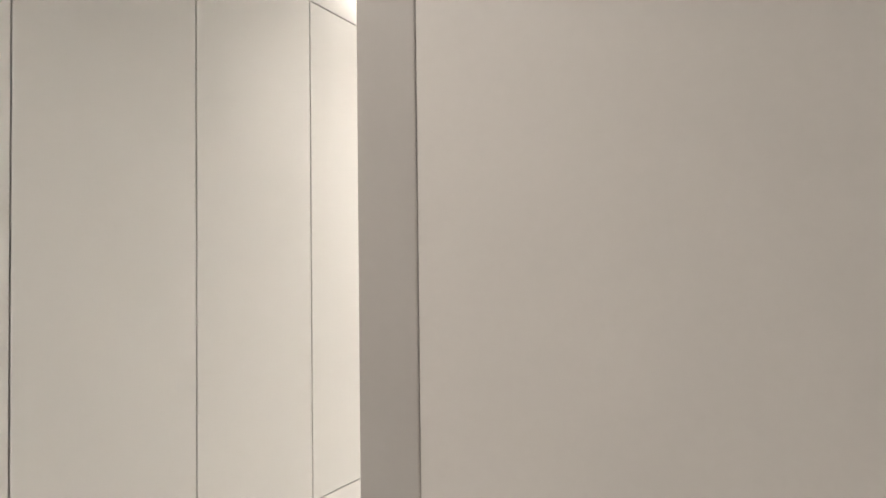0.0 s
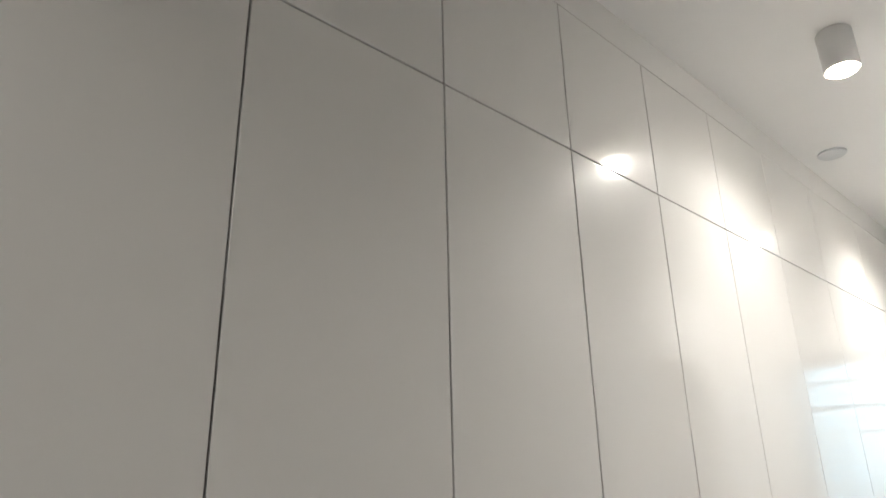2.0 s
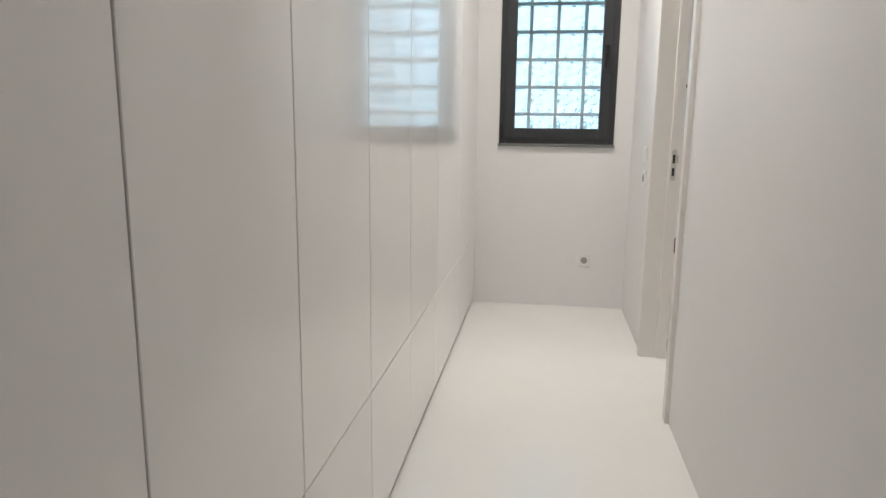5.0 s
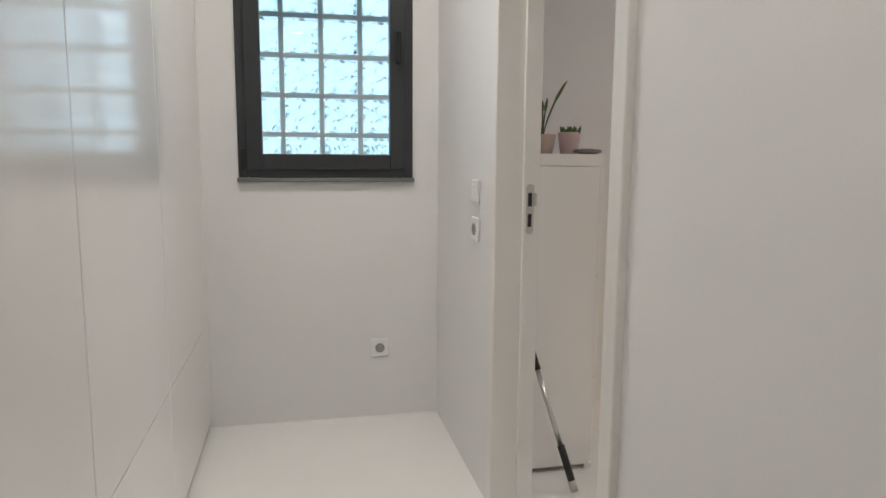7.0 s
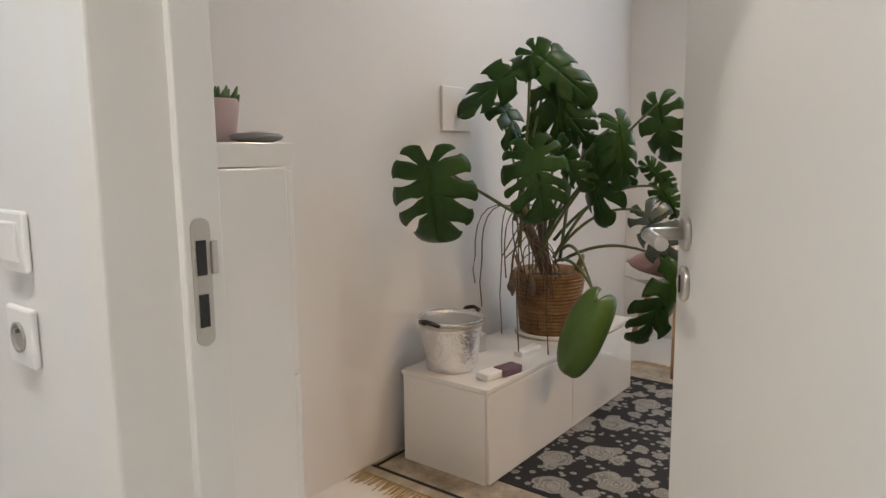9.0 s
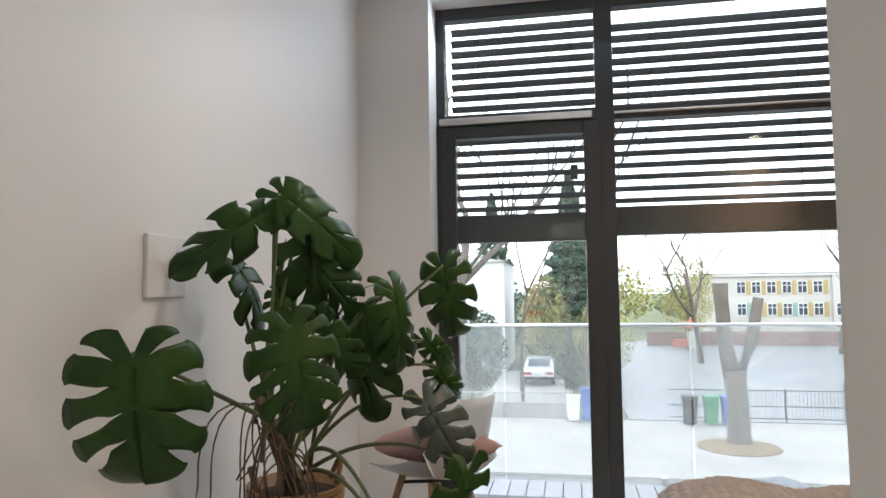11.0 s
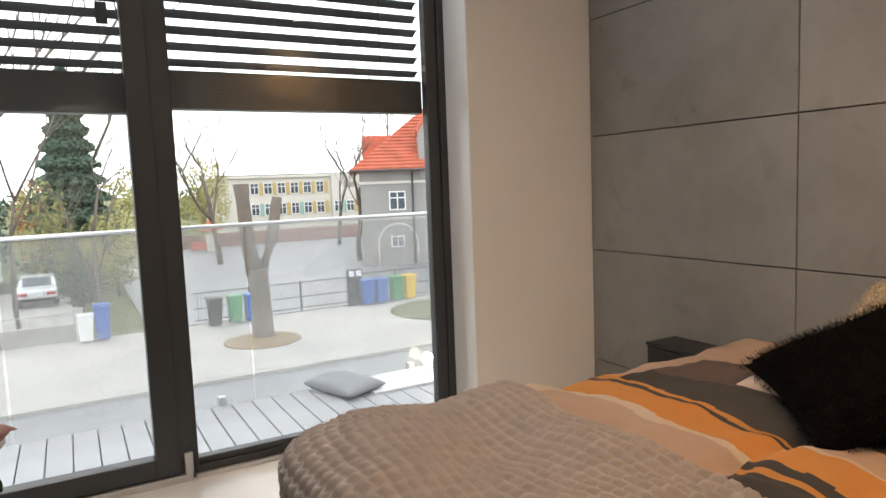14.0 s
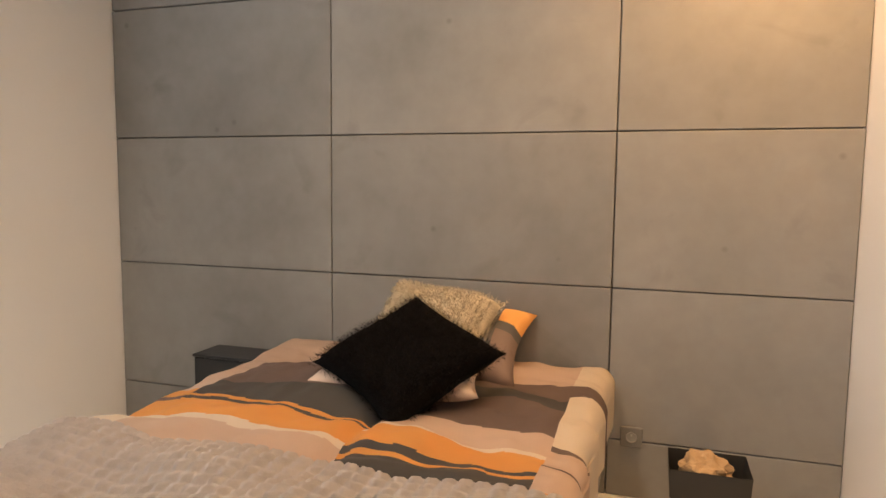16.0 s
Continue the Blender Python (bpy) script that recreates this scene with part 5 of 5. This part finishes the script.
part("vent", bx(-0.39, -0.3, -4.2, -2.9, 5.3, 5.9), PLASTERG, sc, "dark wall vent")
tagged(part("wall_yard", bx(68.0, 68.3, -40, -6, G, G + 1.3, 0.02), mat("red_brick_wall", (0.3, 0.17, 0.14), 0.9, var=0.2, scale=1.5, fine=9)), "low dull red wall before the school", "wall", kind="structure")
t = thing("play_tower", (64, -9.6, G), "small play tower with a red roof", "playground")
part("post", bx(-0.5, 0.5, -0.5, 0.5, 0, 1.6, 0.03), PLASTERC, t)
part("roof", lathe([(0.95, 1.9), (0.9, 1.95), (0.1, 2.9)], 8), ROOF, t)
part("slide", bx(-0.3, 0.3, 0.5, 1.8, 0.2, 0.9, 0.05), ROOF, t)

# grey house with red roof
ho = thing("house", (39.54, -22.72, G), "grey rendered house with a steep red tiled roof", "house")
ho.rotation_euler = (0, 0, radians(-22))
part("wall", bx(0, 10, -12, 7.9, 0, 6.3, 0.02, 1), PLASTERG, ho)
part("cornice", bx(-0.1, 0.0, -12.1, 8.0, 5.4, 5.58, 0.02, 1), PLASTERC, ho, "pale cornice band")
part("cornice", bx(-0.08, 0.0, -12.1, 8.0, 3.05, 3.2, 0.02, 1), PLASTERC, ho, "pale cornice band")
rf = bmesh.new()
vv = [rf.verts.new(q) for q in ((-0.7, 8.65, 6.3), (-0.7, -12.7, 6.3), (10.7, -12.7, 6.3), (10.7, 8.65, 6.3), (5.0, 1.0, 12.4), (5.0, -6.0, 12.4))]
for q in ((0, 1, 5, 4), (2, 3, 4, 5), (3, 0, 4), (1, 2, 5), (3, 2, 1, 0)):
    rf.faces.new([vv[i] for i in q])
roof = part("roof", rf, ROOF, ho, "red clay tile roof")
tl = bmesh.new()
for k in range(26):
    f = (k + 0.5) / 26
    x, z = -0.7 + 5.7 * f, 6.3 + 6.1 * f
    bx(x - 0.07, x + 0.1, -12.7 + 6.7 * f, 8.65 - 7.65 * f, z, z + 0.07, bm=tl)
part("tile_course", tl, ROOF, roof)
part("gutter", tube([(-0.78, 8.6, 6.28), (-0.78, -12.6, 6.28)], 0.07, 8), DARKM, ho)
part("rear_gable", bx(6.0, 9.5, 4.5, 7.6, 6.4, 9.0, 0.02, 1), ROOF, ho, "red hipped rear wing")
part("dormer", bx(-0.15, 4.0, -1.6, 4.0, 5.7, 8.4, 0.02, 1), PLASTERG, ho, "grey dormer with a curved gable")
gb_ = bmesh.new()
arc = [gb_.verts.new((-0.15, 1.2 + 2.8 * math.cos(math.pi * k / 14), 8.38 + 1.7 * math.sin(math.pi * k / 14))) for k in range(15)]
f = gb_.faces.new(arc)
r = bmesh.ops.extrude_face_region(gb_, geom=[f])
bmesh.ops.translate(gb_, vec=(4.5, 0, 0), verts=[v for v in r["geom"] if isinstance(v, bmesh.types.BMVert)])
bmesh.ops.recalc_face_normals(gb_, faces=gb_.faces)
part("dormer_gable", gb_, PLASTERG, ho)
part("dormer_roof", tube([(-0.2, 1.2 + 2.95 * math.cos(math.pi * k / 14), 8.38 + 1.85 * math.sin(math.pi * k / 14)) for k in range(15)], 0.13, 6), ROOF, ho)
framed_window(ho, (-0.16, 2.9, 6.6), 0.9, 1.35)
framed_window(ho, (-0.16, 0.6, 6.6), 0.9, 1.35)
for yy in (5.53, 1.5, -3.0):
    framed_window(ho, (-0.01, yy, 3.66), 1.1, 1.25)
    part("lintel", bx(-0.09, 0.0, yy - 0.75, yy + 0.75, 4.95, 5.08, 0.01, 1), PLASTERG, ho)
framed_window(ho, (-0.01, 5.6, 1.2), 0.9, 0.75)
part("downpipe", tube([(-0.08, 4.5, 0), (-0.08, 4.5, 6.2)], 0.07, 8), DARKM, ho)
part("arch", tube([(-0.03, 6.9, 0.1)] + [(-0.03, 5.6 + 1.3 * math.cos(math.pi * k / 14), 1.45 + 1.3 * math.sin(math.pi * k / 14)) for k in range(15)] + [(-0.03, 4.3, 0.1)], 0.09, 6), PLASTERC, ho, "pale arch moulding")

# white house
wh = thing("house", (46, 11.2, G), "white rendered house with a shallow roof", "house")
part("wall", bx(0, 8, -5.6, 9, 0, 7.4, 0.02, 1), PLASTERW, wh)
rf = bmesh.new()
vv = [rf.verts.new(q) for q in ((-0.3, -5.9, 7.4), (-0.3, 9.3, 7.4), (8.3, 9.3, 7.4), (8.3, -5.9, 7.4), (4, -1, 8.3), (4, 5, 8.3))]
for q in ((0, 4, 5, 1), (1, 5, 2), (2, 5, 4, 3), (3, 4, 0), (0, 1, 2, 3)):
    rf.faces.new([vv[i] for i in q])
part("roof", rf, PLASTERG, wh, "low grey roof")
part("downpipe", tube([(-0.07, -1.5, 0), (-0.07, -1.5, 7.3)], 0.05, 8), ALU, wh)

# parked car
car = thing("car", (38.9, 3.1, G + 0.03), "white saloon car parked in the driveway", "car")
cb = bmesh.new()
profc = ((0, 0.35), (0, 0.78), (0.15, 0.92), (0.95, 0.96), (1.45, 1.38), (2.9, 1.4), (3.5, 0.98), (4.3, 0.88), (4.45, 0.6), (4.4, 0.32))
L_ = [cb.verts.new((x, -0.86 * (0.84 if z > 1.1 else 1), z)) for x, z in profc]
R_ = [cb.verts.new((x, 0.86 * (0.84 if z > 1.1 else 1), z)) for x, z in profc]
for i in range(len(profc)):
    j = (i + 1) % len(profc)
    cb.faces.new((L_[i], L_[j], R_[j], R_[i]))
cb.faces.new(L_[::-1])
cb.faces.new(R_)
bmesh.ops.bevel(cb, geom=cb.edges[:], offset=0.04, segments=2, affect="EDGES")
part("body", cb, CARP, car)
rw = bx(0.96, 1.4, -0.62, 0.62, 1.0, 1.02, 0.0)
for v in rw.verts:
    v.co.z += (v.co.x - 0.96) * 0.84
    v.co.x -= 0.03
part("rear_window", rw, PANE, car)
part("bumper", bx(-0.08, 0.1, -0.84, 0.84, 0.36, 0.52, 0.03), BLACK, car)
for y in (-0.6, 0.6):
    part("tail_light", bx(-0.02, 0.03, y - 0.2, y + 0.2, 0.64, 0.78, 0.01), REDL, car, "red tail light")
part("number_plate", bx(-0.025, 0.02, -0.25, 0.25, 0.58, 0.68), PLASTIC, car)
for x in (0.85, 3.5):
    for y in (-0.8, 0.8):
        b = lathe([(0.2, -0.1), (0.31, -0.09), (0.32, 0), (0.31, 0.09), (0.2, 0.1)], 24)
        bmesh.ops.rotate(b, verts=b.verts, cent=(0, 0, 0), matrix=Matrix.Rotation(radians(90), 3, "X"))
        bmesh.ops.translate(b, verts=b.verts, vec=(x, y, 0.32))
        part("wheel", b, BLACK, car)


def wheelie(x, y, m, label, h=1.05):
    t = thing("wheelie_bin", (x, y, G + 0.1), label, "bin", "street bins")
    b = bx(-0.28, 0.28, -0.26, 0.26, 0.06, h, 0.02)
    for v in b.verts:
        if v.co.z < 0.5:
            v.co.x *= 0.8
            v.co.y *= 0.8
    part("body", b, m, t)
    part("lid", bx(-0.31, 0.31, -0.29, 0.29, h + 0.004, h + 0.08, 0.025), m, t)
    for s in (-0.2, 0.2):
        part("wheel", bx(0.14, 0.3, s - 0.03, s + 0.03, 0, 0.16, 0.03), BLACK, t)


wheelie(28.6, 0.7, BINB, "blue wheelie bin by the garden fence", 1.25)
wheelie(28.5, 1.25, PLASTIC, "white wheelie bin by the garden fence", 0.95)
wheelie(28.4, -4.0, BING, "green wheelie bin near the stump")
wheelie(28.4, -4.65, BINB, "blue wheelie bin near the stump")
wheelie(28.3, -3.2, BLACK, "black wheelie bin near the stump")
wheelie(28.6, -9.75, BINB, "blue wheelie bin by the gate")
wheelie(28.6, -10.4, BINB, "blue wheelie bin by the gate")
wheelie(28.7, -11.2, BING, "green wheelie bin by the gate")
wheelie(28.8, -11.9, BINY, "yellow wheelie bin by the gate")


def fence(x, y0, y1, step, h, m, label, bars=True):
    t = thing("fence", (x, (y0 + y1) / 2, G + 0.05), label, "fence")
    n = int((y1 - y0) / step)
    off = -(y1 - y0) / 2
    for k in range(n + 1):
        part("post", bx(-0.03, 0.03, off + k * step - 0.03, off + k * step + 0.03, 0, h + 0.08), m, t)
    for z in (0.15, h * 0.5, h):
        part("rail", bx(-0.015, 0.015, off, -off, z - 0.02, z + 0.02), m, t)
    if bars:
        b = bmesh.new()
        for k in range(int((y1 - y0) / 0.14)):
            bx(-0.008, 0.008, off + k * 0.14, off + k * 0.14 + 0.012, 0.1, h, bm=b)
        o = part("bars", b, m, t)
        o["kind"] = "stuff"


fence(29.4, -9.2, -2.6, 2.2, 1.25, DARKM, "dark wire fence along the yard")
fence(29.4, -22, -9.4, 2.1, 1.35, DARKM, "dark wire fence along the yard")
fence(29.6, 1.6, 14, 2.5, 1.0, ALU, "grey metal garden fence")
tagged(part("wall_garden", bx(29.2, 29.5, 1.6, 14, G, G + 0.7, 0.02), PAVE), "low pale garden wall", "wall", kind="structure")
t = thing("notice_boards", (28.9, -9.3, G), "two small white notices on a dark post panel", "sign")
part("post_panel", bx(0, 0.08, -0.35, 0.35, 0, 1.7, 0.01), DARKM, t)
for y in (-0.22, 0.12):
    part("notice", bx(-0.012, 0.0, y - 0.1, y + 0.14, 1.38, 1.62), PLASTIC, t)
t = thing("power_line", (55, -10, G), "thin dark overhead power cable", "cable")
part("cable", tube([(0, 60 - k * 6, 7.4 - 0.9 * math.sin(math.pi * k / 20) + 0.0) for k in range(21)], 0.03, 5), BLACK, t)

# ---- concrete panels ----
ws = thing("wall_south", (2.6, SY, 0), "large grey concrete wall panels with dark joints", "wall", kind="structure")
xs = (1.02, 1.846, 3.046, EX)
zs = (0.0, 0.23, 0.829, 1.428, 2.026, 2.625, CZ)
for a, b in zip(xs, xs[1:]):
    for c, d in zip(zs, zs[1:]):
        g = 0.0024
        j = rnd.uniform(-0.0015, 0.0015)
        child("panel", bx(a + g, b - g, SY - 0.04 + j, SY + j, c + g, d - g, 0.0025, 1), CONC, ws)
